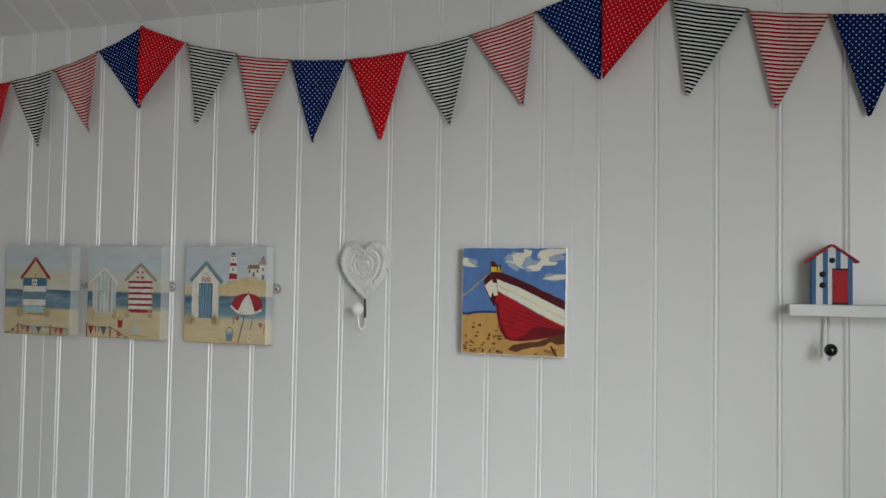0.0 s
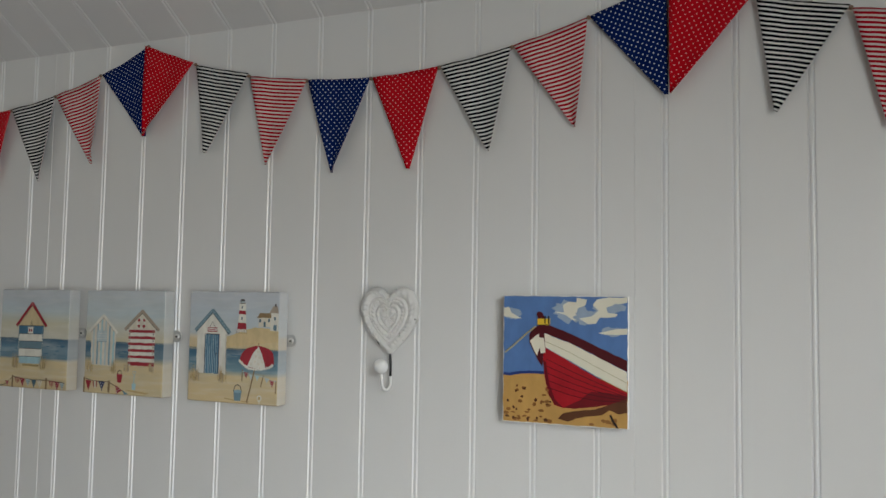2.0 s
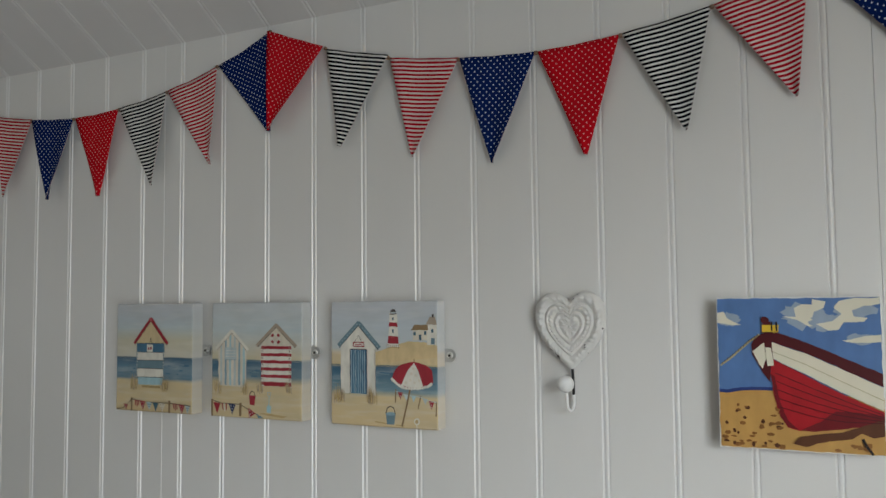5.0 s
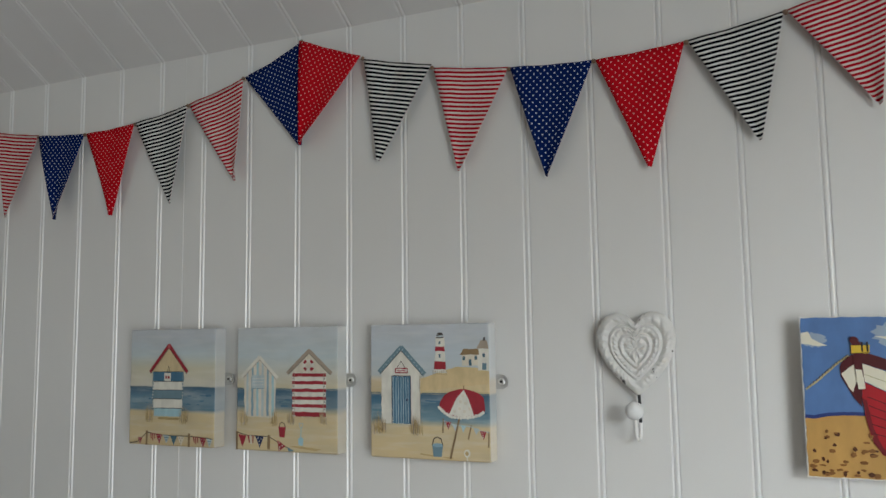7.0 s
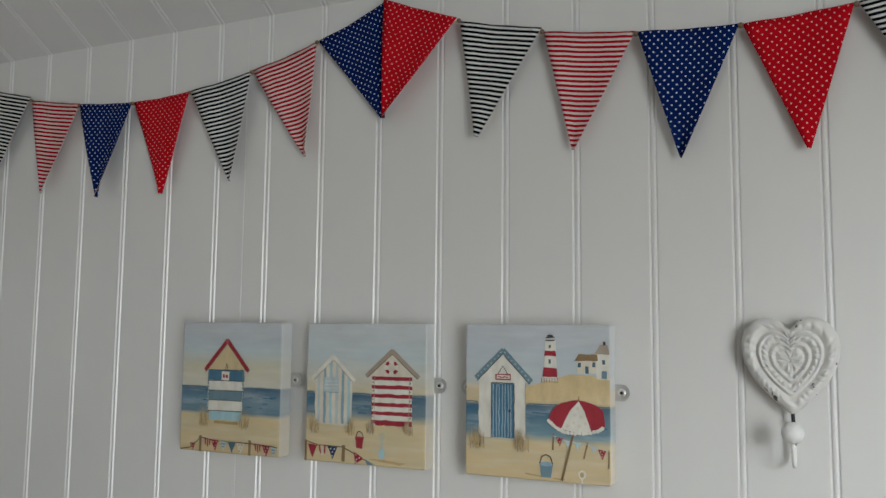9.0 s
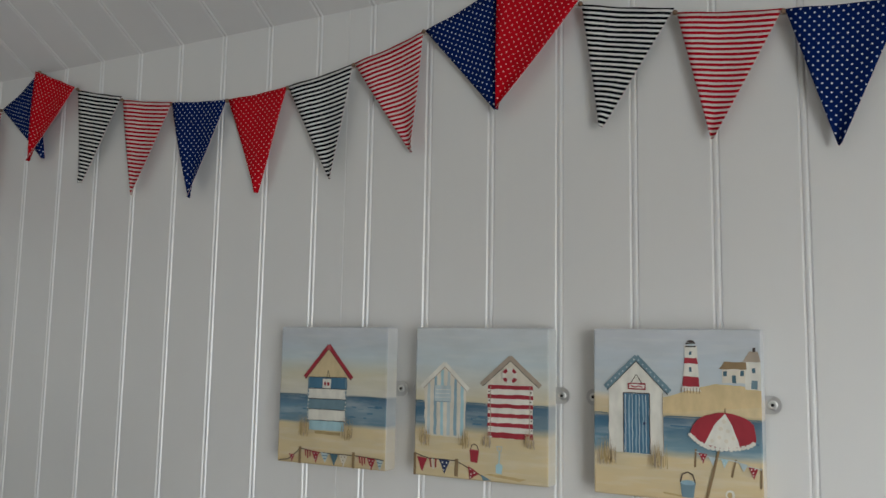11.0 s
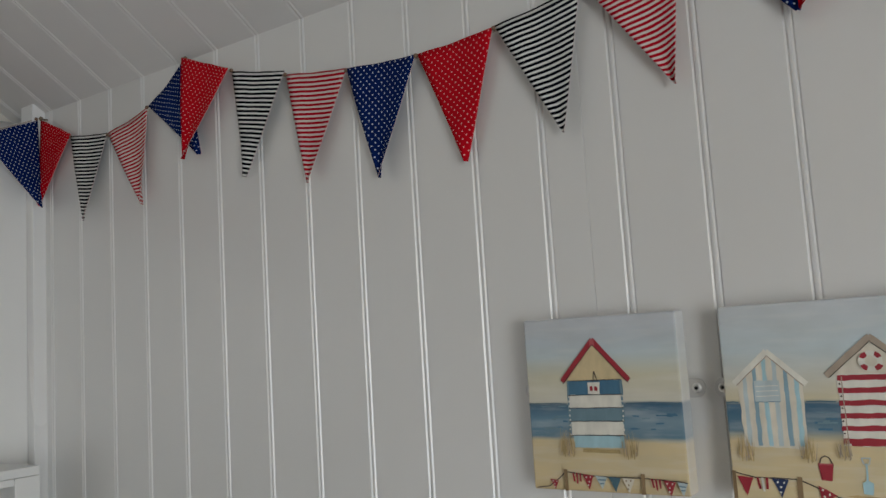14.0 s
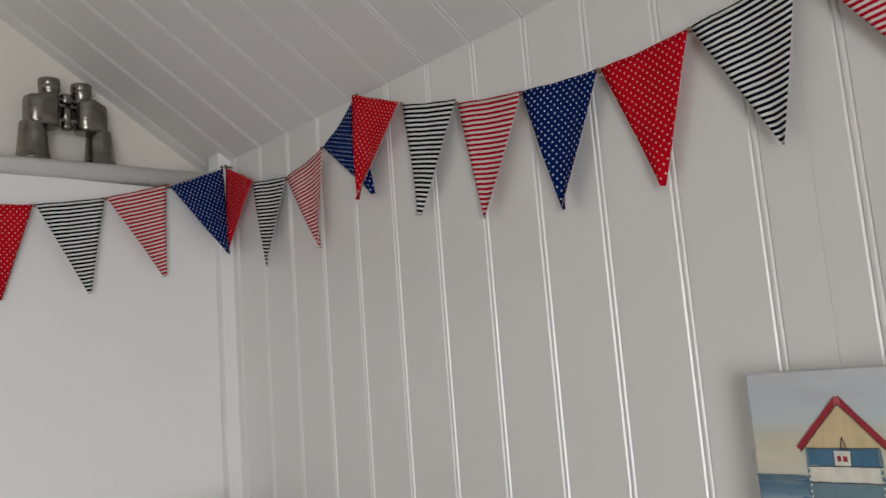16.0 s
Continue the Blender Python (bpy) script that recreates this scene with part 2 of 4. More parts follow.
def ceiling_mesh():
    """Both slopes of the boarded ceiling, grooves in line with the wall's, with a back sheet."""
    xs = [(BACK, 0.0)]
    for k in range(math.ceil(BACK / PITCH), math.floor(FRONT / PITCH) + 1):
        xs += [(k * PITCH + x, y) for x, y in FINISH[:-1] + START]
    xs.append((FRONT, 0.0))
    xs = [(x, d) for x, d in xs if BACK <= x <= FRONT]
    bm = bmesh.new()
    for side in (1, -1):
        foot, top = (0.0 if side == 1 else -WIDTH), -WIDTH / 2
        n = Vector((0, side * SLOPE, 1)).normalized()
        rows = []
        for x, d in xs:
            rows.append([bm.verts.new(Vector((x, foot, EAVE)) + n * d), bm.verts.new(Vector((x, top, RIDGE)) + n * d)])
        for a, b in zip(rows, rows[1:]):
            bm.faces.new((a[0], b[0], b[1], a[1]))
        over = [bm.verts.new(Vector(p) + n * 0.05) for p in ((BACK - 0.1, foot, EAVE), (FRONT + 0.1, foot, EAVE), (FRONT + 0.1, top, RIDGE), (BACK - 0.1, top, RIDGE))]
        bm.faces.new(over)
    return mesh_of(bm, "ceiling", CEILING)


ceiling = tagged(new("ceiling", ceiling_mesh()), "white painted boarded sloping ceiling", "ceiling", kind="structure")

ground = tagged(new("ground", mesh_of(boxed((-400, -400, -0.3), (400, 400, -0.1)), "ground", SAND)), "pale sandy ground outside the hut", "ground", kind="structure")

# inner end panel, with its rail on top and the strip in the corner
PX = -2.245
panel_bm = bmesh.new()
for a, b in ((-0.027, -0.62), (-0.6208, -1.24), (-1.2408, -1.86), (-1.8608, -2.5), (-2.5008, -WIDTH)):
    box(panel_bm, (PX - 0.012, b, 0.0), (PX, a, 1.94), 0.0006)
end_panel = tagged(new("wall_panel", mesh_of(panel_bm, "wall_panel", PANEL)), "smooth white painted end wall panelling", "wall", kind="structure")


def rail_mesh():
    """The ledge along the end panel, with a rounded front edge."""
    bm = bmesh.new()
    shape = [(BACK, 0), (PX + 0.004, 0)]
    for i in range(13):
        a = -math.pi / 2 + math.pi * i / 12
        shape.append((PX + 0.004 + 0.012 * math.cos(a), 0.0165 + 0.0165 * math.sin(a)))
    shape.append((BACK, 0.033))
    ends = [[bm.verts.new((x, y, z)) for x, z in shape] for y in (-0.027, -WIDTH)]
    for i in range(len(shape)):
        j = (i + 1) % len(shape)
        f = bm.faces.new((ends[0][i], ends[0][j], ends[1][j], ends[1][i]))
        f.smooth = 1 < i < 14
    for s in ends:
        bm.faces.new(s)
    return mesh_of(bm, "trim", TRIM)


LEDGE = 1.976
rail = tagged(new("trim_ledge", rail_mesh()), "white painted round-edged ledge along the end wall", "ledge", kind="structure")
rail.matrix_world = pose(0, 0, LEDGE - 0.029, 1.3)

strip = bmesh.new()
box(strip, (PX - 0.02, -0.0265, 0.0), (PX + 0.022, 0.002, 2.02), 0.0018)
corner_strip = tagged(new("trim_corner", mesh_of(strip, "trim_corner", TRIM)), "white gloss painted wooden corner strip", "trim", kind="structure")


# ---- shelf unit by the end wall ----
def shelf_unit():
    y1, y0, top, front = -0.079, -0.80, 1.317, -2.110
    root = thing("shelf_unit", pose(PX, y1, 0), "white painted wooden shelf unit against the end wall", "shelf")
    w, d = y1 - y0, front - PX
    part("top", boxed((0.001, -w, top - 0.016), (d, 0.0, top), 0.0015), SHELF, root)
    part("side_panel", boxed((0.001, -0.018, 0), (d - 0.018, 0, top - 0.0165), 0.001), SHELF, root)
    part("side_panel", boxed((0.001, -w, 0), (d - 0.018, -w + 0.018, top - 0.0165), 0.001), SHELF, root)
    part("back", boxed((0.001, -w + 0.0185, 0.0), (0.008, -0.0185, top - 0.0165)), CAVITY, root)
    for z in (0.08, 0.39, 0.70, 1.0):
        part("shelf_board", boxed((0.0085, -w + 0.0185, z), (d - 0.02, -0.0185, z + 0.016), 0.001), SHELF, root)
    part("stile", boxed((d - 0.0175, -0.046, 0), (d - 0.0005, 0, top - 0.0165), 0.0012), SHELF, root)
    part("stile", boxed((d - 0.0175, -w, 0), (d - 0.0005, -w + 0.04, top - 0.0165), 0.0012), SHELF, root)
    part("top_rail", boxed((d - 0.0172, -w + 0.0405, top - 0.029), (d - 0.0008, -0.0465, top - 0.0165), 0.001), SHELF, root)
    return root


shelf_unit()


# ---- bunting ----
FLAG_W, FLAG_H = 0.128, 0.158


def flag_mesh(name, mat, width, bend):
    """A sewn triangular pennant hanging from its top edge, a little bowed; x along the edge, z up."""
    bm = bmesh.new()
    rows, cols = 12, 10
    layers = []
    for back in (0, 1):
        grid = []
        for i in range(rows + 1):
            s = i / rows
            half = width / 2 * (1 - s) + 0.0022 * s
            row = []
            for j in range(cols + 1):
                u = 2 * j / cols - 1
                x = u * half
                wave = bend * 0.0042 * math.sin(2.2 * u + 2.5 * s) * (0.3 + s) + 0.002 * math.cos(3.1 * u * (1 - s)) - 0.002 * s * s
                row.append(bm.verts.new((x, wave + (0.0016 if back else 0) * (1 if 0 < j < cols and i < rows else 0.5), 0.0022 * (1 - s) - s * FLAG_H + 0.0004 * math.sin(7 * u) * (1 - s))))
            grid.append(row)
        layers.append(grid)
        for a, b in zip(grid, grid[1:]):
            for j in range(cols):
                f = bm.faces.new((a[j], a[j + 1], b[j + 1], b[j]))
                f.smooth = True
    rim = lambda g: [g[0][j] for j in range(cols + 1)] + [g[i][cols] for i in range(1, rows + 1)] + [g[rows][j] for j in range(cols - 1, -1, -1)] + [g[i][0] for i in range(rows - 1, 0, -1)]
    a, b = rim(layers[0]), rim(layers[1])
    for i in range(len(a)):
        j = (i + 1) % len(a)
        bm.faces.new((a[i], a[j], b[j], b[i])).material_index = 1
    return mesh_of(bm, name, mat, HEM)


CLOTHS = {"B": (NAVY, "navy cotton flag with white dots"), "R": (RED, "red cotton flag with white dots"),
          "K": (INK, "black and white striped cotton flag"), "S": (ROSE, "red and white striped cotton flag")}
FLAGS = {(key, v): flag_mesh("flag", mat, FLAG_W, b) for key, (mat, _) in CLOTHS.items() for v, b in ((0, 0.5), (1, -0.6), (2, 1.0))}


def toggle_mesh():
    bm = bmesh.new()
    lathe(bm, [(0.001, -0.0026), (0.0029, -0.0018), (0.0034, 0.0), (0.0029, 0.0018), (0.001, 0.0026)], axis="y", steps=14)
    return mesh_of(bm, "bead", TOGGLE)


BEAD = toggle_mesh()


def swag(root, start, end, sag, kinds, normal, away=0.012, tips=None, first=0.010, last=0.001, drop=1.0, sink=0.0):
    """One swag of the string between two pins: cord, beads and flags, square to the cord."""
    start, end, normal = Vector(start), Vector(end), Vector(normal)
    count = len(kinds)
    curve = lambda f: start.lerp(end, f) - Vector((0, 0, 4 * sag * f * (1 - f))) + normal * away
    fine = [curve(i / 200) for i in range(201)]
    run = [0.0]
    for a, b in zip(fine, fine[1:]):
        run.append(run[-1] + (b - a).length)
    at = lambda f: curve(float(np.interp(f * run[-1], run, np.linspace(0, 1, 201))))
    cord = bmesh.new()
    tube(cord, [at(i / 40) - normal * 0.004 for i in range(41)], 0.0011, 6)
    part("cord", cord, CORD, root)
    for i, kind in enumerate(kinds):
        a, b = at(i / count), at((i + 1) / count)
        edge = b - a
        x = edge.normalized()
        y = -normal
        z = x.cross(y)
        if z.z < 0:
            x, z = -x, -z
        ob = new("flag", FLAGS[kind, (i * 2 + count) % 3])
        ob.parent = root
        lift = normal * (first if i == 0 else last if i == count - 1 else 0.002 + 0.0015 * (i % 2))
        if i == count - 1:
            lift.z -= sink
        stretch = (edge.length - 0.003) / FLAG_W
        turn = Matrix((x, y, z)).transposed().to_4x4()
        slant = Matrix.Identity(4)  # the tip hangs aside, the top edge stays on the cord
        slant[0][2] = math.sin(radians((tips or {}).get(i, 0)))
        ob.matrix_world = Matrix.Translation((a + b) / 2 + lift) @ turn @ pose(0, 0, 0, -1.0) @ slant @ Matrix.Diagonal((stretch, 1, drop if kind in "KS" else 1.03, 1))
        tagged(ob, CLOTHS[kind][1])
        bead = new("bead", BEAD)
        bead.parent = root
        bead.matrix_world = Matrix.Translation(b + normal * 0.005) @ (pose(0, 0, 0) if abs(normal.y) > 0.5 else pose(0, 0, 0, 0, 0, 90))


bunting = thing("bunting", pose(0, 0, 0), "string of navy, red and striped cotton bunting flags along the walls", "bunting")
NORTH, WEST = (0, -1, 0), (1, 0, 0)
PINS = [(-2.212, 1.987), (-1.761, 2.000), (-0.785, 1.986), (0.207, 1.984), (1.2, 1.984)]
swag(bunting, (PX + 0.004, -0.99, 1.99), (PX + 0.012, -0.022, 1.988), 0.118, "RKSBRKSB", WEST, last=0.012, drop=1.06, sink=0.007)
swag(bunting, (PINS[0][0], 0, PINS[0][1]), (PINS[1][0], 0, PINS[1][1]), 0.082, "RKSB", NORTH, tips={0: -6, 1: -3}, first=0.002, drop=1.02)
for (x0, z0), (x1, z1), drop, lean, sag in zip(PINS[1:], PINS[2:], (1.045, 0.99, 0.99), (-7, -5, -3), (0.108, 0.106, 0.102)):
    swag(bunting, (x0, 0, z0), (x1, 0, z1), sag, "RKSBRKSB", NORTH, tips={1: lean, 2: -3.5}, drop=drop)
for x, z in PINS:
    pin = bmesh.new()
    lathe(pin, [(0.0012, 0.0), (0.0012, -0.012), (0.0042, -0.013), (0.0046, -0.0155), (0.0025, -0.0175)], (x, 0, z + 0.002), "y", 14)
    part("pin", pin, BRASS, bunting)


# ---- painted pictures ----
def wash(name, colour, rough=0.75, spread=0.3, scale=70, coat=0.0):
    """A brushed patch of paint with uneven tone."""
    n = Nodes(name, rough)
    place = n.coords()
    cloud = n.noise(n.scaled(place, (1, 1, 0.5)), scale, 4)
    n.set("Base Color", n.mix(cloud, [c * (1 - spread) for c in colour], [min(1, c * (1 + spread)) for c in colour]))
    n.set("Coat Weight", coat)
    n.set("Coat Roughness", 0.06)
    return n.mat


INKS = {
    "red": (0.32, 0.022, 0.035), "rose": (0.45, 0.1, 0.11), "cream": (0.62, 0.5, 0.29), "white": (0.7, 0.68, 0.6), "pale": (0.46, 0.54, 0.55),
    "blue": (0.06, 0.16, 0.25), "sky": (0.25, 0.38, 0.45), "navy": (0.02, 0.035, 0.1), "dark": (0.06, 0.045, 0.04), "brown": (0.24, 0.16, 0.08),
    "taupe": (0.38, 0.31, 0.24), "grass": (0.42, 0.31, 0.14), "steel": (0.15, 0.24, 0.285), "sand": (0.62, 0.48, 0.26), "aqua": (0.36, 0.55, 0.6),
    "teal": (0.06, 0.13, 0.17), "stone": (0.66, 0.61, 0.5), "dune": (0.5, 0.36, 0.17)}
PAINTS = {key: wash("paint_" + key, c) for key, c in INKS.items()}


class Sketch:
    """Flat painted shapes on a face of w x h metres, in shares of its width and height, each a hair above the one before."""

    def __init__(self, w, h, paints=PAINTS, lift=0.0004):
        self.w, self.h, self.lift, self.level, self.paints = w, h, lift, 0, paints
        self.order, self.tufts = list(paints), []
        self.bm = bmesh.new()

    def poly(self, points, paint, jitter=0.005):
        self.level += 1
        y = -self.lift - 0.000035 * self.level
        if jitter:
            loose = []
            for (a, b), (c, d) in zip(points, points[1:] + points[:1]):
                cuts = max(1, int(math.hypot(c - a, d - b) / 0.022))
                for k in range(cuts):
                    u, v = a + (c - a) * k / cuts, b + (d - b) * k / cuts
                    wander = noise.noise_vector(Vector((u * 23, v * 23, self.level * 3.7)))
                    loose.append((min(max(u + wander.x * jitter, 0.002), 0.998), min(max(v + wander.y * jitter, 0.002), 0.998)))
            points = loose
        face = self.bm.faces.new([self.bm.verts.new(((u - 0.5) * self.w, y, v * self.h)) for u, v in points])
        face.normal_update()
        if face.normal.y > 0:
            face.normal_flip()
        face.material_index = self.order.index(paint)

    def rect(self, u0, v0, u1, v1, paint):
        self.poly([(u0, v0), (u1, v0), (u1, v1), (u0, v1)], paint)

    def line(self, points, width, paint):
        for (a, b), (c, d) in zip(points, points[1:]):
            n = Vector((b - d, c - a)).normalized() * width / 2
            self.poly([(a + n.x, b + n.y), (c + n.x, d + n.y), (c - n.x, d - n.y), (a - n.x, b - n.y)], paint, 0.0025)

    def oval(self, u, v, ru, rv, paint, start=0, end=360, steps=18):
        self.poly([(u + ru * math.cos(radians(a)), v + rv * math.sin(radians(a))) for a in np.linspace(start, end, steps, endpoint=end - start < 360)], paint)

    def tuft(self, u, v, size, seed, paint="grass", count=26):
        """Grass round the foot of a hut, drawn later as one part."""
        self.tufts.append((u, v, size, seed, paint, count))

    def grow(self, u, v, size, seed, paint, count):
        r = random.Random(seed)
        for i in range(count):
            x = u + (r.random() - 0.5) * size
            tip = (x + (r.random() - 0.5) * size * 0.5, v + size * (0.5 + r.random()))
            foot = (x, v - size * (0.2 + 0.5 * r.random()))
            n = 0.0022 + 0.0015 * r.random()
            self.poly([(foot[0] - n, foot[1]), (foot[0] + n, foot[1]), tip], ("grass", "sand", paint, "taupe")[i % 4], 0)

    def pennant(self, u, v, w, h, paint, marks=None, rows=False):
        self.poly([(u - w / 2, v), (u + w / 2, v - 0.006), (u + 0.003, v - h)], paint)
        if marks and rows:
            for k in (0.25, 0.55):
                half = w / 2 * (1 - k) * 0.9
                self.rect(u - half, v - h * k - h * 0.09, u + half, v - h * k + 0.001, marks)
        elif marks:
            for du, dv in ((-0.2, 0.2), (0.2, 0.2), (0.0, 0.45), (-0.03, 0.7)):
                self.oval(u + du * w, v - dv * h, w * 0.07, h * 0.06, marks, steps=8)

    def done(self, name, parent, label=""):
        self.bm.normal_update()
        data = bpy.data.meshes.new(name)
        self.bm.to_mesh(data)
        self.bm.free()
        for key in self.order:
            data.materials.append(self.paints[key])
        ob = new(name, data)
        ob.parent = parent
        if self.tufts:
            grass = Sketch(self.w, self.h, self.paints, 0.0035)
            for tuft in self.tufts:
                grass.grow(*tuft)
            tagged(grass.done("painted_grass", parent), kind="stuff")
        return tagged(ob, label)


def seascape(name, h, stops, side_light=0.0):
    """Watercolour ground: sand, sea and sky over each other, soft at the joins; mixed with near-white for sides
    coloured as if lit.
    """
    n = Nodes(name, 0.8)
    place = n.coords()
    parts = n.tree.nodes.new("ShaderNodeSeparateXYZ")
    n.tree.links.new(place, parts.inputs[0])
    drift = n.math("MULTIPLY_ADD", n.noise(n.scaled(place, (0.5, 0.5, 1.6)), 30, 3), 0.05, -0.025)
    small = n.math("MULTIPLY_ADD", n.noise(n.scaled(place, (1, 1, 3)), 120, 3), 0.01, -0.005)
    v = n.math("ADD", n.math("DIVIDE", parts.outputs[2], h), small)
    soft = n.math("ADD", n.math("DIVIDE", parts.outputs[2], h), drift)
    hard = n.ramp(v, stops)
    blurred = n.ramp(soft, stops)
    base = n.mix(0.65, hard, blurred)
    stain = n.noise(n.scaled(place, (0.6, 0.6, 1.5)), 22, 5)
    weave = n.noise(place, 1500, 2)
    streak = n.noise(n.scaled(place, (0.25, 0.25, 1.8)), 55, 4)
    worn = n.mix(n.ramp(stain, [(0.42, (0, 0, 0)), (0.62, (1, 1, 1))]), base, n.mix(0.2, base, (0.36, 0.37, 0.33)))
    pale = n.mix(0.22, worn, (0.75, 0.74, 0.7))
    paint = n.mix(n.ramp(streak, [(0.48, (0, 0, 0)), (0.68, (1, 1, 1))]), worn, pale)
    n.set("Base Color", n.mix(side_light, paint, (0.8, 0.79, 0.76)) if side_light else paint)
    n.bump(weave, 0.3, 0.0005)
    return n.mat


def canvas(x0, x1, ground, label):
    """A stretched canvas, fixed to the wall by a plate with a screw on either side."""
    w, h = x1 - x0, 0.197
    root = thing("canvas_print", pose((x0 + x1) / 2, -0.034, 1.315), label, "picture", "seaside canvases on the wall")
    stretched = boxed((-w / 2, 0, 0), (w / 2, 0.027, h), 0.0022)
    stretched.normal_update()
    # the sides take the paler ground: doorway light put into their colour
    for f in stretched.faces:
        f.material_index = 1 if abs(f.normal.x) > 0.9 else 0
    part("canvas", stretched, ground, root, "stretched canvas, its sides coloured paler as if lit")
    for side in (-1, 1):
        plate = bmesh.new()
        shape = [(0, -0.0105), (0.0102, -0.0105)] + [(0.0125 + 0.0105 * math.cos(a), 0.0105 * math.sin(a)) for a in np.linspace(-1.35, 1.35, 15)] + [(0.0102, 0.0105), (0, 0.0105)]
        rows = [[plate.verts.new((side * (w / 2 - 0.004 + x * 0.95), y, 0.112 + z)) for x, z in shape] for y in (0.0265, 0.028)]
        for i in range(len(shape)):
            j = (i + 1) % len(shape)
            plate.faces.new((rows[0][i], rows[0][j], rows[1][j], rows[1][i]))
        plate.faces.new(rows[0]), plate.faces.new(rows[1])
        tab = part("mirror_plate", plate, PLATE, root, "small zinc fixing plate")
        screw = bmesh.new()
        lathe(screw, [(0.0055, 0.0262), (0.005, 0.0245), (0.0025, 0.0237), (0.0022, 0.0246), (0.0005, 0.0246)], (side * (w / 2 + 0.0082), 0, 0.112), "y", 16)
        part("screw", screw, STEEL, tab)
        ring = bmesh.new()
        lathe(ring, [(0.0018, 0.0228), (0.0018, 0.0238), (0.0006, 0.024)], (side * (w / 2 + 0.0082), 0, 0.112), "y", 10)
        part("screw", ring, DARK, tab)
    return root, w, h


SANDY, SEA, HAZE, CLOUD = (0.64, 0.52, 0.3), (0.035, 0.11, 0.185), (0.6, 0.57, 0.42), (0.52, 0.6, 0.62)
TONES = [(0, (0.6, 0.46, 0.24)), (0.05, SANDY), (0.285, SANDY), (0.31, (0.1, 0.2, 0.27)), (0.4, (0.15, 0.26, 0.34)), (0.495, SEA), (0.512, (0.63, 0.6, 0.5)), (0.66, HAZE), (0.78, CLOUD), (0.86, (0.5, 0.56, 0.6)), (1, (0.55, 0.57, 0.6))]
G1 = [seascape("seascape_one", 0.197, TONES), seascape("seascape_one_side", 0.197, TONES, 0.5)]
TONES = [(0, SANDY), (0.3, SANDY), (0.36, (0.1, 0.19, 0.25)), (0.49, SEA), (0.515, (0.64, 0.56, 0.36)), (0.6, (0.6, 0.58, 0.48)), (0.76, CLOUD), (1, (0.56, 0.59, 0.61))]
G2 = [seascape("seascape_two", 0.197, TONES), seascape("seascape_two_side", 0.197, TONES, 0.5)]
TONES = [(0, (0.64, 0.5, 0.28)), (0.24, SANDY), (0.29, (0.16, 0.28, 0.34)), (0.36, (0.1, 0.21, 0.28)), (0.475, SEA), (0.49, (0.6, 0.47, 0.26)), (0.58, (0.64, 0.53, 0.34)), (0.62, (0.52, 0.57, 0.58)), (0.8, (0.5, 0.56, 0.6)), (1, (0.53, 0.55, 0.58))]
G3 = [seascape("seascape_three", 0.197, TONES), seascape("seascape_three_side", 0.197, TONES, 0.5)]



def strokes(w, h, root, horizon, shore, gaps, seed):
    """Loose brush strokes: a dark horizon and streaks in the sea, with gaps where things stand."""
    r = random.Random(seed)
    clear = lambda u, d: all(u + d < a or u > b for a, b in gaps)
    sea = Sketch(w, h)
    for k in range(40):
        u, d, v = 0.01 + 0.93 * r.random(), 0.03 + 0.1 * r.random(), shore + 0.02 + (horizon - shore - 0.03) * r.random()
        if clear(u, d) and u + d < 0.99:
            sea.line([(u, v), (u + d, v + 0.006 * (r.random() - 0.5))], 0.004 + 0.006 * r.random(), ("steel", "blue")[k % 2])
    edge = [0.004] + sorted(x for gap in gaps for x in gap) + [0.996]
    for a, b in zip(edge[::2], edge[1::2]):
        if b - a > 0.02:
            sea.line([(a, horizon), ((a + b) / 2, horizon + 0.003), (b, horizon - 0.001)], 0.006, "teal")
    tagged(sea.done("painted_sea", root), kind="stuff")


# first canvas: one hut, bunting along the sand
root, w, h = canvas(-1.127, -0.940, G1, "square canvas painting of a blue-striped beach hut on sand")
strokes(w, h, root, 0.5, 0.3, [(0.27, 0.66)], 11)
s = Sketch(w, h)
s.poly([(0.26, 0.63), (0.665, 0.63), (0.47, 0.84)], "cream")
s.rect(0.28, 0.55, 0.645, 0.632, "blue")
s.rect(0.29, 0.475, 0.64, 0.547, "white")
s.rect(0.29, 0.4, 0.64, 0.472, "steel")
s.rect(0.29, 0.32, 0.64, 0.397, "white")
s.rect(0.3, 0.25, 0.63, 0.317, "aqua")
for u in (0.285, 0.635):
    s.line([(u, 0.63), (u + (u - 0.46) * 0.03, 0.3)], 0.013, "steel")
    for k in range(9):
        s.oval(u, 0.54 - k * 0.027, 0.005, 0.006, "white", steps=8)
for v in (0.632, 0.549, 0.474, 0.399, 0.319):
    s.line([(0.285, v), (0.64, v + 0.003)], 0.004, "dark")
s.line([(0.25, 0.628), (0.472, 0.865)], 0.032, "red")
s.line([(0.468, 0.865), (0.69, 0.628)], 0.032, "red")
s.line([(0.47, 0.83), (0.47, 0.87)], 0.03, "rose")
s.line([(0.455, 0.615), (0.47, 0.685), (0.49, 0.615)], 0.005, "dark")
s.rect(0.42, 0.553, 0.5, 0.622, "white")
s.rect(0.435, 0.575, 0.455, 0.6, "red"), s.rect(0.463, 0.573, 0.483, 0.598, "red")
s.line([(0.255, 0.615), (0.47, 0.838), (0.685, 0.615)], 0.004, "dark")
s.tuft(0.26, 0.25, 0.085, 1), s.tuft(0.67, 0.25, 0.085, 2), s.tuft(0.29, 0.24, 0.05, 3, "sand")
s.line([(0.36, 0.235), (0.6, 0.23)], 0.02, "grass")
s.done("painted_hut", root, "painted blue and white striped beach hut")
s = Sketch(w, h, lift=0.003)
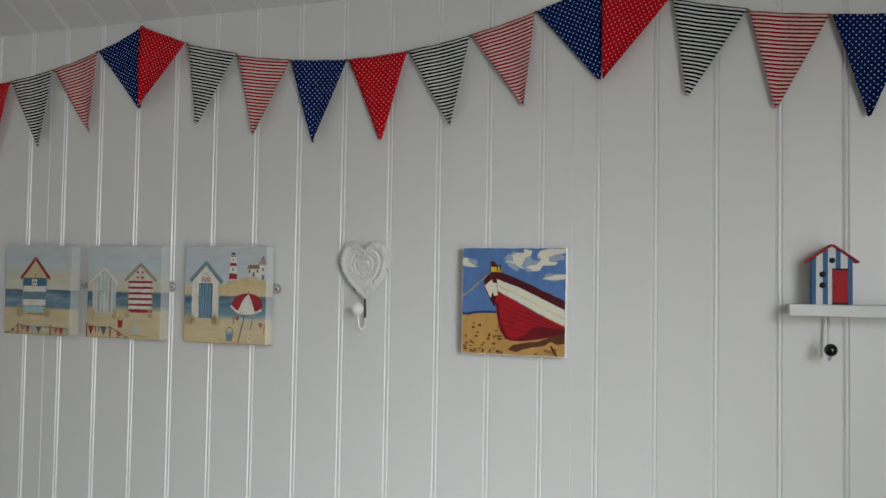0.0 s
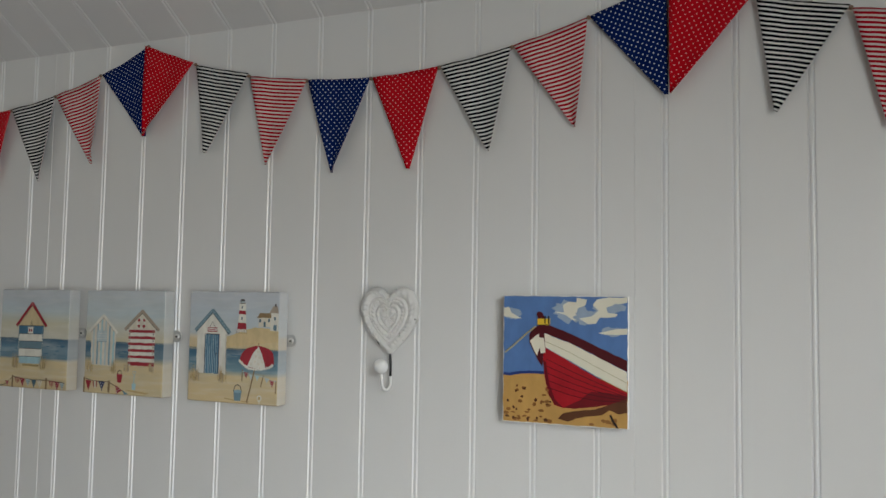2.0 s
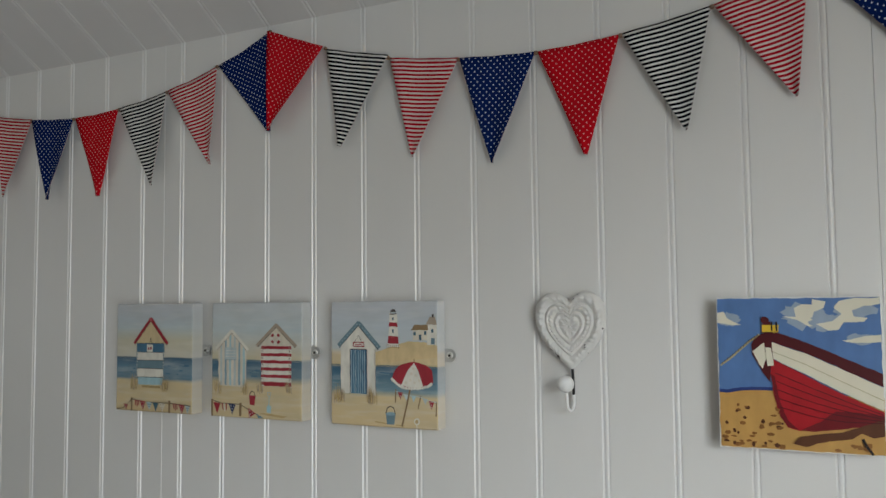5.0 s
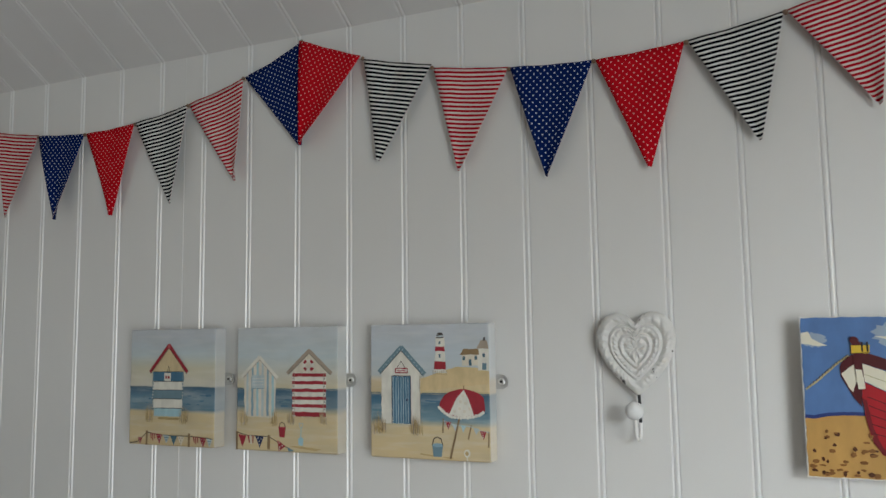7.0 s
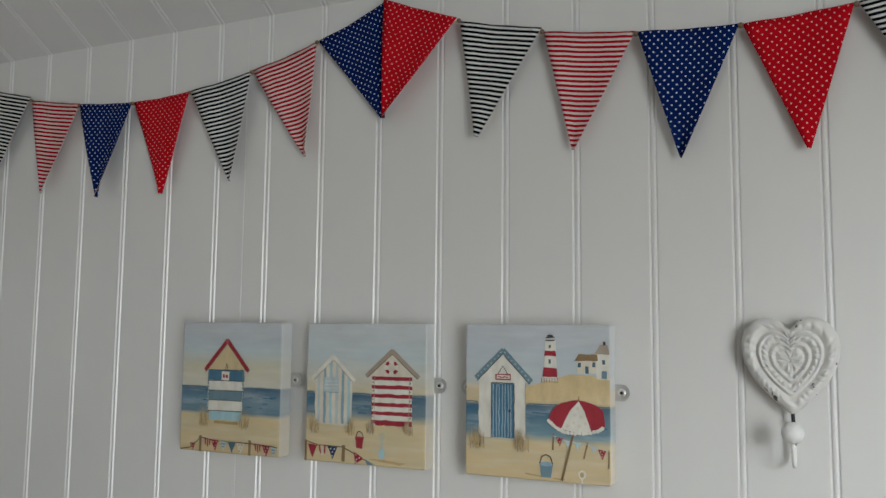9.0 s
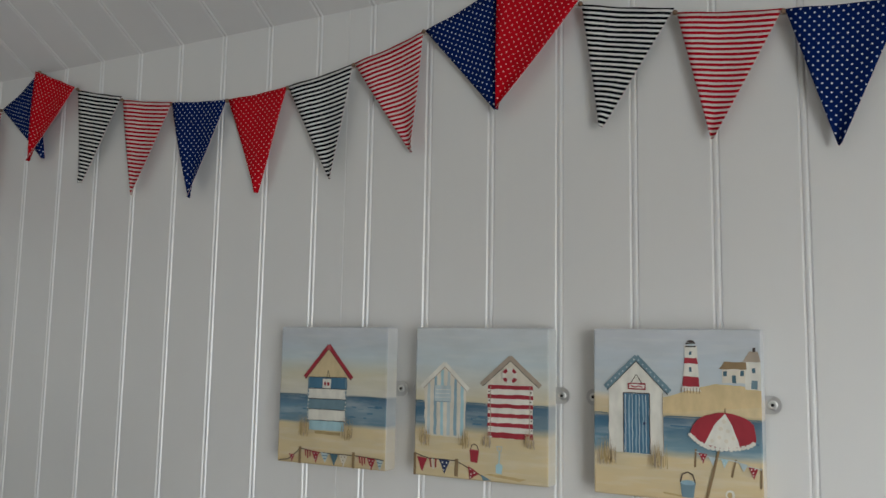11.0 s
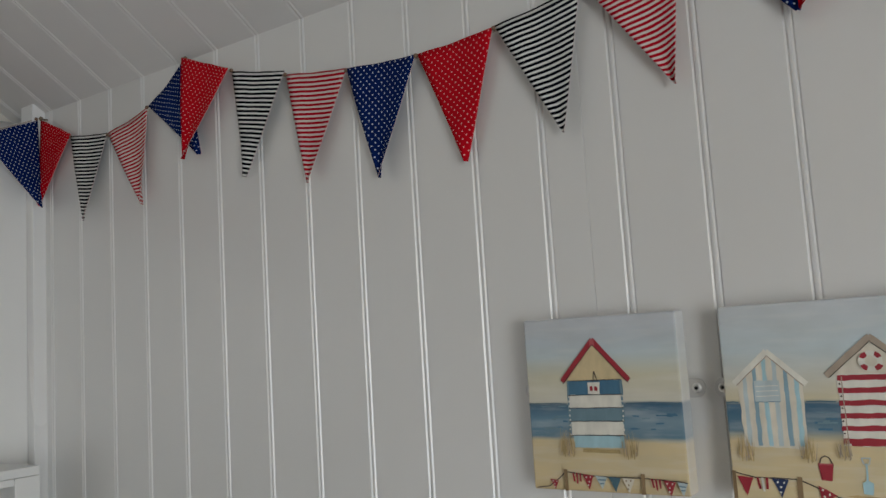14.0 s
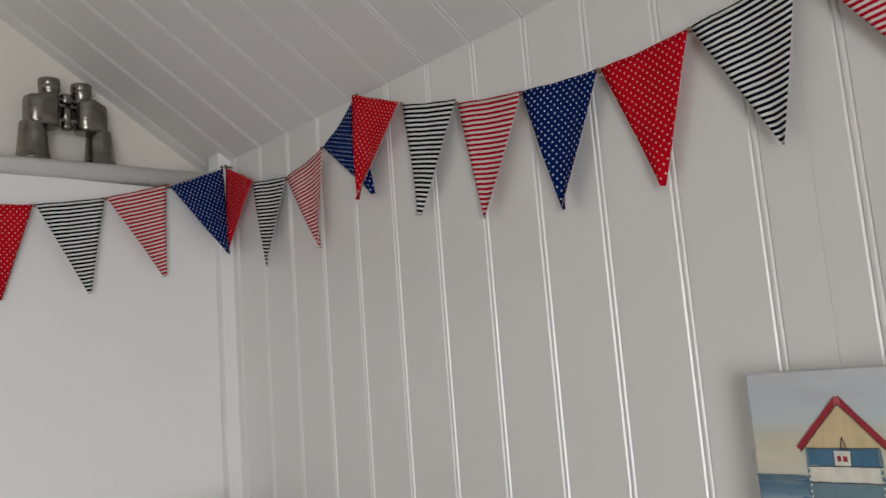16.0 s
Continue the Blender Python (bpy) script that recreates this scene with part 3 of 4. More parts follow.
s.line([(0.03, 0.012), (0.12, 0.025), (0.24, 0.11), (0.4, 0.092), (0.55, 0.088), (0.73, 0.092), (0.86, 0.085), (0.995, 0.075)], 0.006, "dark")
s.line([(0.235, 0.0), (0.235, 0.125)], 0.024, "brown"), s.line([(0.73, 0.0), (0.73, 0.115)], 0.024, "brown")
s.pennant(0.155, 0.065, 0.06, 0.06, "red", "white")
for k in range(3):
    s.line([(0.285 + 0.024 * k, 0.105), (0.292 + 0.02 * k, 0.045 + 0.012 * abs(k - 1))], 0.011, "red")
s.pennant(0.385, 0.1, 0.07, 0.085, "red", "white")
s.pennant(0.47, 0.095, 0.075, 0.075, "pale", "steel", True)
s.pennant(0.555, 0.092, 0.075, 0.085, "teal")
s.pennant(0.64, 0.09, 0.075, 0.085, "stone", "brown")
for k in range(3):
    s.line([(0.785 + 0.024 * k, 0.09), (0.795 + 0.02 * k, 0.03 + 0.012 * abs(k - 1))], 0.011, "red")
s.pennant(0.89, 0.085, 0.075, 0.085, "red", "white")
s.pennant(0.965, 0.078, 0.06, 0.075, "pale", "steel", True)
s.done("painted_bunting", root)

# second canvas: two huts
root, w, h = canvas(-0.895, -0.702, G2, "square canvas painting of two striped beach huts and a bucket")
strokes(w, h, root, 0.5, 0.34, [(0.07, 0.41), (0.55, 0.9)], 12)
s = Sketch(w, h)
s.poly([(0.085, 0.275), (0.395, 0.265), (0.4, 0.6), (0.235, 0.74), (0.075, 0.61)], "stone")
for k in range(6):
    u = 0.1 + 0.052 * k
    top = 0.62 + 0.13 * (1 - abs(u + 0.012 - 0.237) / 0.16)
    s.poly([(u, 0.28), (u + 0.024, 0.28), (u + 0.022, top - 0.005), (u + 0.002, top - 0.008)], ("pale", "sky", "aqua")[k % 3])
s.rect(0.16, 0.5, 0.285, 0.61, "pale")
for v in (0.53, 0.555, 0.58):
    s.line([(0.165, v), (0.28, v + 0.002)], 0.004, "white")
s.line([(0.16, 0.5), (0.285, 0.5)], 0.004, "steel")
s.line([(0.055, 0.595), (0.237, 0.758)], 0.03, "white"), s.line([(0.233, 0.758), (0.42, 0.585)], 0.03, "white")
s.line([(0.07, 0.588), (0.237, 0.735), (0.405, 0.578)], 0.005, "taupe")
s.tuft(0.09, 0.25, 0.07, 5), s.tuft(0.4, 0.25, 0.07, 6)
s.done("painted_hut", root, "painted pale blue striped beach hut")
s = Sketch(w, h)
s.poly([(0.55, 0.63), (0.91, 0.63), (0.73, 0.79)], "stone")
s.rect(0.565, 0.285, 0.89, 0.63, "white")
for k in range(6):
    v = 0.6 - 0.061 * k
    s.poly([(0.562, v), (0.892, v + 0.002), (0.89, v + 0.028), (0.564, v + 0.026)], "red")
s.rect(0.6, 0.285, 0.89, 0.315, "red")
s.line([(0.585, 0.62), (0.588, 0.3)], 0.005, "taupe"), s.line([(0.87, 0.62), (0.868, 0.3)], 0.005, "taupe")
for v in (0.345, 0.405, 0.465, 0.525, 0.585):
    s.oval(0.575, v, 0.005, 0.005, "dark", steps=8), s.oval(0.878, v, 0.005, 0.005, "dark", steps=8)
s.line([(0.515, 0.625), (0.733, 0.81)], 0.03, "taupe"), s.line([(0.727, 0.81), (0.945, 0.625)], 0.03, "taupe")
s.line([(0.53, 0.617), (0.73, 0.785), (0.93, 0.617)], 0.004, "dark")
s.tuft(0.57, 0.26, 0.06, 8, "taupe"), s.tuft(0.88, 0.27, 0.06, 9, "taupe")
s.done("painted_hut", root, "painted red and white striped beach hut")
s = Sketch(w, h, lift=0.0024)
s.oval(0.728, 0.69, 0.056, 0.05, "white")
for a in (45, 135, 225, 315):
    s.poly([(0.728 + r * math.cos(radians(a + d)), 0.69 + r * 0.9 * math.sin(radians(a + d))) for r, d in ((0.033, -20), (0.056, -20), (0.058, 0), (0.056, 20), (0.033, 20))], "red")
s.oval(0.728, 0.69, 0.029, 0.026, "stone")
s.done("painted_life_ring", root)
s = Sketch(w, h, lift=0.001)
s.poly([(0.435, 0.195), (0.505, 0.195), (0.495, 0.115), (0.445, 0.115)], "red")
s.line([(0.437, 0.19), (0.45, 0.225), (0.47, 0.236), (0.49, 0.225), (0.503, 0.19)], 0.006, "dark")
s.line([(0.435, 0.195), (0.507, 0.195)], 0.007, "rose")
s.done("painted_bucket", root, "painted red bucket")
s = Sketch(w, h, lift=0.001)
s.poly([(0.63, 0.06), (0.675, 0.055), (0.678, 0.11), (0.652, 0.125), (0.628, 0.11)], "aqua")
s.line([(0.652, 0.12), (0.655, 0.205)], 0.009, "aqua"), s.line([(0.635, 0.23), (0.645, 0.2), (0.668, 0.2), (0.675, 0.23), (0.635, 0.23)], 0.006, "pale")
s.poly([(0.6, 0.055), (0.85, 0.035), (0.8, 0.02), (0.55, 0.045)], "dune")
s.done("painted_spade", root)
s = Sketch(w, h, lift=0.001)
s.line([(0.005, 0.145), (0.12, 0.118), (0.33, 0.118), (0.42, 0.08), (0.56, 0.02)], 0.006, "dark")
s.line([(0.012, 0.0), (0.012, 0.15)], 0.02, "brown"), s.line([(0.335, 0.015), (0.34, 0.13)], 0.026, "brown")
s.pennant(0.07, 0.125, 0.085, 0.1, "red")
for k in range(3):
    s.line([(0.13 + 0.024 * k, 0.12), (0.142 + 0.018 * k, 0.05 + 0.012 * abs(k - 1))], 0.011, ("red", "white", "red")[k])
s.pennant(0.245, 0.118, 0.085, 0.095, "navy", "white")
s.poly([(0.425, 0.09), (0.51, 0.05), (0.44, 0.005)], "red")
for du, dv in ((0.445, 0.07), (0.475, 0.052), (0.45, 0.04), (0.447, 0.02)):
    s.oval(du, dv, 0.006, 0.006, "white", steps=8)
s.poly([(0.52, 0.045), (0.6, 0.012), (0.54, 0.004)], "steel")
s.done("painted_bunting", root)

# third canvas: hut, lighthouse, parasol
root, w, h = canvas(-0.644, -0.450, G3, "square canvas painting of a white beach hut, lighthouse and parasol")
strokes(w, h, root, 0.485, 0.28, [(0.09, 0.45)], 13)
s = Sketch(w, h)
s.poly([(0.42, 0.5), (0.42, 0.59), (0.5, 0.61), (0.62, 0.655), (0.75, 0.685), (0.88, 0.675), (0.999, 0.655), (0.999, 0.5)], "sand")
s.poly([(0.44, 0.5), (0.999, 0.5), (0.999, 0.56), (0.7, 0.53)], "cream")
s.done("painted_headland", root)
s = Sketch(w, h, lift=0.001)
s.poly([(0.1, 0.26), (0.435, 0.25), (0.435, 0.64), (0.275, 0.8), (0.1, 0.65)], "white")
s.rect(0.195, 0.255, 0.352, 0.61, "blue")
for k in range(7):
    u = 0.203 + 0.021 * k
    s.rect(u, 0.258, u + (0.009 if k % 2 else 0.005), 0.603, "sky" if k % 2 else "pale")
s.line([(0.192, 0.255), (0.192, 0.612), (0.354, 0.612), (0.354, 0.255)], 0.006, "dark")
s.oval(0.323, 0.435, 0.008, 0.009, "navy", steps=10)
s.line([(0.08, 0.64), (0.278, 0.83)], 0.036, "steel"), s.line([(0.272, 0.83), (0.475, 0.625)], 0.036, "steel")
for k in range(8):
    s.oval(0.095 + 0.024 * k, 0.655 + 0.0225 * k, 0.005, 0.005, "pale", steps=8), s.oval(0.29 + 0.024 * k, 0.81 - 0.024 * k, 0.005, 0.005, "pale", steps=8)
s.line([(0.24, 0.67), (0.275, 0.725), (0.31, 0.67)], 0.004, "dark")
s.rect(0.222, 0.633, 0.332, 0.672, "red"), s.rect(0.23, 0.64, 0.324, 0.665, "white")
s.line([(0.24, 0.655), (0.27, 0.647), (0.29, 0.656), (0.315, 0.648)], 0.008, "rose")
s.line([(0.09, 0.622), (0.275, 0.805), (0.465, 0.61)], 0.004, "dark"), s.line([(0.435, 0.62), (0.437, 0.26)], 0.004, "taupe")
s.tuft(0.09, 0.235, 0.085, 12), s.tuft(0.12, 0.225, 0.06, 13, "brown"), s.tuft(0.42, 0.235, 0.085, 14), s.tuft(0.4, 0.225, 0.05, 15, "brown")
s.done("painted_hut", root, "painted white beach hut with a blue striped door")
s = Sketch(w, h, lift=0.001)
s.poly([(0.545, 0.64), (0.66, 0.635), (0.65, 0.665), (0.64, 0.9), (0.57, 0.9), (0.555, 0.665)], "white")
s.poly([(0.552, 0.665), (0.653, 0.66), (0.647, 0.72), (0.557, 0.722)], "red")
s.poly([(0.562, 0.798), (0.644, 0.795), (0.641, 0.83), (0.565, 0.832)], "red")
s.rect(0.594, 0.75, 0.609, 0.778, "teal"), s.rect(0.596, 0.848, 0.609, 0.868, "teal")
s.rect(0.572, 0.892, 0.636, 0.9, "dark"), s.rect(0.585, 0.9, 0.622, 0.92, "pale"), s.line([(0.575, 0.915), (0.632, 0.918)], 0.008, "dark"), s.oval(0.603, 0.922, 0.022, 0.014, "dark", 0, 180)
for k in range(7):
    s.line([(0.545 + 0.018 * k, 0.625), (0.546 + 0.018 * k, 0.655)], 0.004, "brown")
s.done("painted_lighthouse", root, "painted red and white banded lighthouse")
s = Sketch(w, h, lift=0.001)
s.rect(0.785, 0.69, 0.918, 0.775, "stone"), s.rect(0.914, 0.655, 0.997, 0.82, "white")
s.poly([(0.765, 0.77), (0.795, 0.812), (0.92, 0.812), (0.92, 0.77)], "brown")
s.poly([(0.9, 0.815), (0.935, 0.875), (0.985, 0.875), (0.998, 0.815)], "taupe"), s.rect(0.955, 0.872, 0.972, 0.895, "dark")
for u, v in ((0.8, 0.73), (0.895, 0.735), (0.96, 0.752)):
    s.rect(u - 0.010, v, u + 0.010, v + 0.028, "teal")
s.rect(0.84, 0.69, 0.86, 0.735, "teal"), s.rect(0.945, 0.66, 0.98, 0.71, "steel")
s.done("painted_house", root, "painted white house with a brown roof")
s = Sketch(w, h, lift=0.002)
s.line([(0.76, 0.32), (0.682, 0.015)], 0.014, "brown"), s.line([(0.795, 0.5), (0.795, 0.545)], 0.008, "brown")
rim = [(0.595, 0.385), (0.64, 0.345), (0.7, 0.32), (0.775, 0.312), (0.85, 0.318), (0.92, 0.335), (0.965, 0.365)]
dome = lambda u: 0.385 + 0.135 * math.sqrt(max(0, 1 - ((u - 0.79) / 0.2) ** 2))
s.poly(rim + [(u, dome(u)) for u in np.linspace(0.955, 0.605, 15)], "red")
s.poly([(0.675, 0.335), (0.775, 0.318), (0.875, 0.33), (0.835, 0.45), (0.795, 0.515), (0.735, 0.45)], "white")
for i, (u, v) in enumerate([(0.72, 0.36), (0.76, 0.38), (0.8, 0.36), (0.84, 0.38), (0.77, 0.43), (0.81, 0.42), (0.79, 0.47)]):
    s.oval(u, v, 0.012, 0.012, "stone", steps=10)
for (a, b), (c, d) in zip(rim, rim[1:]):
    for k in (0.0, 0.33, 0.66):
        s.oval(a + (c - a) * k, b + (d - b) * k, 0.013, 0.013, "white", steps=10)
s.done("painted_parasol", root, "painted red and white parasol")
s = Sketch(w, h, lift=0.001)
s.poly([(0.53, 0.11), (0.62, 0.11), (0.608, 0.025), (0.542, 0.025)], "steel"), s.oval(0.575, 0.11, 0.045, 0.013, "sky")
s.line([(0.532, 0.11), (0.545, 0.155), (0.575, 0.17), (0.605, 0.155), (0.618, 0.11)], 0.007, "dark")
s.line([(0.43, 0.04), (0.54, 0.03)], 0.01, "dune"), s.line([(0.62, 0.025), (0.7, 0.02)], 0.01, "dune")
s.done("painted_bucket", root, "painted blue bucket")
s = Sketch(w, h, lift=0.001)
s.oval(0.813, 0.06, 0.024, 0.028, "white"), s.oval(0.813, 0.06, 0.014, 0.018, "dune"), s.line([(0.813, 0.035), (0.816, 0.002)], 0.008, "white")
s.done("painted_spade", root)
s = Sketch(w, h, lift=0.001)
s.line([(0.62, 0.2), (0.625, 0.305)], 0.011, "brown"), s.line([(0.825, 0.16), (0.85, 0.26)], 0.011, "brown"), s.line([(0.985, 0.11), (0.988, 0.22)], 0.011, "brown")
s.line([(0.622, 0.29), (0.7, 0.265), (0.85, 0.25), (0.92, 0.225), (0.99, 0.215)], 0.005, "pale")
s.pennant(0.665, 0.285, 0.05, 0.06, "red", "white"), s.pennant(0.72, 0.268, 0.045, 0.05, "pale"), s.pennant(0.785, 0.26, 0.045, 0.05, "aqua", "white"), s.pennant(0.89, 0.245, 0.045, 0.05, "pale"), s.pennant(0.945, 0.225, 0.055, 0.065, "red", "white")
s.done("painted_bunting", root)

# ---- ceramic tile with a boat ----
GLAZES = {key: wash("glaze_" + key, c, 0.34, sp, 45, 0.12) for key, c, sp in (
    ("red", (0.36, 0.006, 0.014), 0.3), ("maroon", (0.07, 0.003, 0.008), 0.3), ("cream", (0.72, 0.68, 0.54), 0.08), ("blue", (0.09, 0.185, 0.4), 0.3),
    ("navy", (0.02, 0.04, 0.18), 0.2), ("ochre", (0.5, 0.29, 0.085), 0.25), ("umber", (0.1, 0.035, 0.015), 0.4), ("yellow", (0.62, 0.42, 0.03), 0.2),
    ("black", (0.012, 0.01, 0.012), 0.2), ("shade", (0.15, 0.004, 0.01), 0.4), ("mist", (0.3, 0.37, 0.46), 0.25), ("rope", (0.42, 0.38, 0.2), 0.2), ("spot", (0.25, 0.11, 0.03), 0.4))}


def blob(sketch, u, v, ru, rv, paint, seed, steps=16):
    r = random.Random(seed)
    sketch.poly([(u + ru * math.cos(a) * (0.75 + 0.45 * r.random()), v + rv * math.sin(a) * (0.7 + 0.5 * r.random())) for a in np.linspace(0, 2 * math.pi, steps, endpoint=False)], paint)


def boat_tile():
    x0, x1, z0, z1, y = -0.041, 0.152, 1.318, 1.511, -0.031
    w, h = x1 - x0, z1 - z0
    root = thing("picture_tile", pose((x0 + x1) / 2, y, z0), "glazed ceramic tile painted with a red boat on a beach", "tile picture")
    part("tile", boxed((-w / 2, 0, 0), (w / 2, 0.009, h), 0.0016), CERAMIC, root)
    part("backing", boxed((-w / 2 + 0.02, 0.0092, 0.02), (w / 2 - 0.02, -y - 0.0002, h - 0.02), 0.001), TRIM, root)
    s = Sketch(w, h, GLAZES)
    s.rect(0.008, 0.3, 0.992, 0.994, "blue")
    edge = [(0.008, 0.372), (0.06, 0.368), (0.14, 0.385), (0.22, 0.392), (0.35, 0.392), (0.6, 0.37), (0.992, 0.37)]
    s.poly([(0.008, 0.008), (0.992, 0.008)] + edge[::-1], "ochre")
    s.line([(u, v + 0.006) for u, v in edge[:5]], 0.022, "navy")
    s.done("painted_ground", root, "painted blue sky over ochre sand")
    clouds = [
        ([(0.0085, 0.83), (0.0085, 0.9), (0.05, 0.905), (0.07, 0.865), (0.12, 0.835), (0.16, 0.82), (0.1, 0.818)], [(0.08, 0.855, 0.07, 0.045)]),
        ([(0.42, 0.875), (0.5, 0.87), (0.49, 0.93), (0.54, 0.955), (0.6, 0.95), (0.6, 0.985), (0.68, 0.97), (0.67, 0.93), (0.61, 0.905), (0.6, 0.86), (0.63, 0.815), (0.58, 0.81), (0.52, 0.845)], [(0.55, 0.88, 0.13, 0.085)]),
        ([(0.62, 0.825), (0.69, 0.785), (0.75, 0.79), (0.78, 0.835), (0.9, 0.84), (0.92, 0.865), (0.84, 0.875), (0.83, 0.91), (0.9, 0.94), (0.991, 0.95), (0.991, 0.99), (0.85, 0.99), (0.76, 0.975), (0.73, 0.93), (0.77, 0.89), (0.72, 0.845)], [(0.68, 0.84, 0.1, 0.06), (0.84, 0.92, 0.13, 0.06)]),
        ([(0.77, 0.72), (0.85, 0.705), (0.991, 0.712), (0.991, 0.76), (0.88, 0.745)], [(0.88, 0.73, 0.1, 0.035)]),
    ]
    for k, (shape, mist) in enumerate(clouds):
        s = Sketch(w, h, GLAZES, 0.0012 + 0.0001 * k)
        for i, (u, v, a, c) in enumerate(mist):
            blob(s, u, v, a, c, "mist", 70 + i + 3 * k, 26)
        s.poly(shape, "cream")
        s.done("painted_cloud", root)
    s = Sketch(w, h, GLAZES, 0.0012)
    r = random.Random(4)
    for i in range(46):
        u, v = 0.03 + 0.38 * r.random(), 0.02 + 0.27 * r.random() ** 1.3
        blob(s, u, v, 0.008 + 0.014 * r.random(), 0.006 + 0.010 * r.random(), "spot" if i % 3 else "umber", i)
    for i in range(7):
        blob(s, 0.72 + 0.2 * r.random(), 0.025 + 0.06 * r.random(), 0.022, 0.012, "spot", 40 + i)
    s.poly([(0.46, 0.055), (0.5, 0.095), (0.6, 0.12), (0.75, 0.14), (0.88, 0.19), (0.991, 0.235), (0.991, 0.13), (0.93, 0.115), (0.86, 0.14), (0.8, 0.1), (0.7, 0.085), (0.6, 0.06), (0.54, 0.035)], "umber")
    s.line([(0.865, 0.105), (0.885, 0.06), (0.92, 0.01)], 0.016, "black")
    s.done("painted_beach", root)
    s = Sketch(w, h, GLAZES, 0.0022)
    s.poly([(0.29, 0.76), (0.33, 0.755), (0.34, 0.56), (0.33, 0.44), (0.28, 0.52), (0.228, 0.625), (0.222, 0.69), (0.25, 0.735)], "maroon")
    s.poly([(0.228, 0.645), (0.3, 0.7), (0.312, 0.6), (0.29, 0.53), (0.265, 0.56)], "cream")
    hull = [(0.345, 0.6), (0.55, 0.49), (0.75, 0.385), (0.991, 0.275), (0.991, 0.215), (0.9, 0.185), (0.75, 0.16), (0.6, 0.138), (0.5, 0.135), (0.43, 0.155), (0.385, 0.225), (0.355, 0.35), (0.335, 0.5)]
    s.poly(hull, "red")
    s.poly([(0.5, 0.135), (0.6, 0.138), (0.75, 0.16), (0.9, 0.185), (0.991, 0.215), (0.991, 0.25), (0.86, 0.27), (0.72, 0.27), (0.62, 0.2)], "shade")
    s.poly([(0.335, 0.5), (0.355, 0.35), (0.385, 0.225), (0.43, 0.155), (0.5, 0.135), (0.43, 0.2), (0.39, 0.32), (0.36, 0.48)], "shade")
    for k in range(1, 6):
        f = k / 6
        pts = [(0.36 + 0.03 * f + t * (0.63 - 0.03 * f), (0.56 - 0.33 * f) + t * (-0.29 + 0.26 * f) - 0.04 * f * math.sin(math.pi * t)) for t in np.linspace(0, 1, 9)]
        s.line([(min(u, 0.99), v) for u, v in pts], 0.005, "maroon")
    s.poly([(0.345, 0.705), (0.55, 0.635), (0.75, 0.545), (0.991, 0.43), (0.991, 0.285), (0.75, 0.395), (0.55, 0.5), (0.345, 0.6)], "cream")
    s.line([(0.35, 0.645), (0.55, 0.565), (0.75, 0.465), (0.99, 0.35)], 0.004, "rope")
    s.poly([(0.335, 0.775), (0.4, 0.765), (0.6, 0.69), (0.8, 0.6), (0.991, 0.515), (0.991, 0.432), (0.75, 0.548), (0.55, 0.638), (0.335, 0.712)], "maroon")
    s.poly([(0.295, 0.84), (0.345, 0.84), (0.355, 0.59), (0.318, 0.58)], "maroon")
    s.poly([(0.305, 0.67), (0.345, 0.67), (0.358, 0.555), (0.32, 0.55)], "cream")
    s.oval(0.31, 0.85, 0.025, 0.024, "maroon")
    s.rect(0.29, 0.77, 0.395, 0.82, "yellow")
    for u in (0.352, 0.382):
        s.line([(u, 0.78), (u, 0.84)], 0.011, "black")
    s.line([(0.29, 0.77), (0.395, 0.772)], 0.005, "umber")
    s.done("painted_boat", root, "painted red rowing boat with a cream band")
    s = Sketch(w, h, GLAZES, 0.0022)
    s.line([(0.275, 0.755), (0.2, 0.7), (0.12, 0.625), (0.02, 0.545)], 0.012, "rope")
    for k in range(14):
        u = 0.03 + 0.0175 * k
        s.line([(u, 0.553 + 0.0148 * k), (u + 0.004, 0.568 + 0.0148 * k)], 0.004, "umber")
    s.done("painted_rope", root)


boat_tile()


# ---- heart hook ----
def heart_outline(count):
    """Points round a full, blunt heart, one wide and one high, evenly by angle about its middle."""
    half = [(0, 0.88), (0.1, 0.965), (0.23, 1.0), (0.38, 0.95), (0.475, 0.82), (0.5, 0.68), (0.46, 0.5), (0.37, 0.34), (0.25, 0.2), (0.12, 0.08), (0, 0)]
    loop = np.array(half + [(-x, z) for x, z in reversed(half[1:-1])]) - np.array((0, 0.55))
    many = []
    for k in range(len(loop)):
        a, b, c, d = (loop[(k + s) % len(loop)] for s in (-1, 0, 1, 2))
        for t in np.linspace(0, 1, 24, endpoint=False):
            many.append(0.5 * (2 * b + (c - a) * t + (2 * a - 5 * b + 4 * c - d) * t * t + (3 * b - a - 3 * c + d) * t ** 3))
    many = np.array(many)
    angle = np.arctan2(many[:, 0], many[:, 1]) % (2 * math.pi)
    rank = np.argsort(angle)
    return [float(r) for r in np.interp(np.arange(count) * 2 * math.pi / count, angle[rank], np.hypot(many[:, 0], many[:, 1])[rank], period=2 * math.pi)]


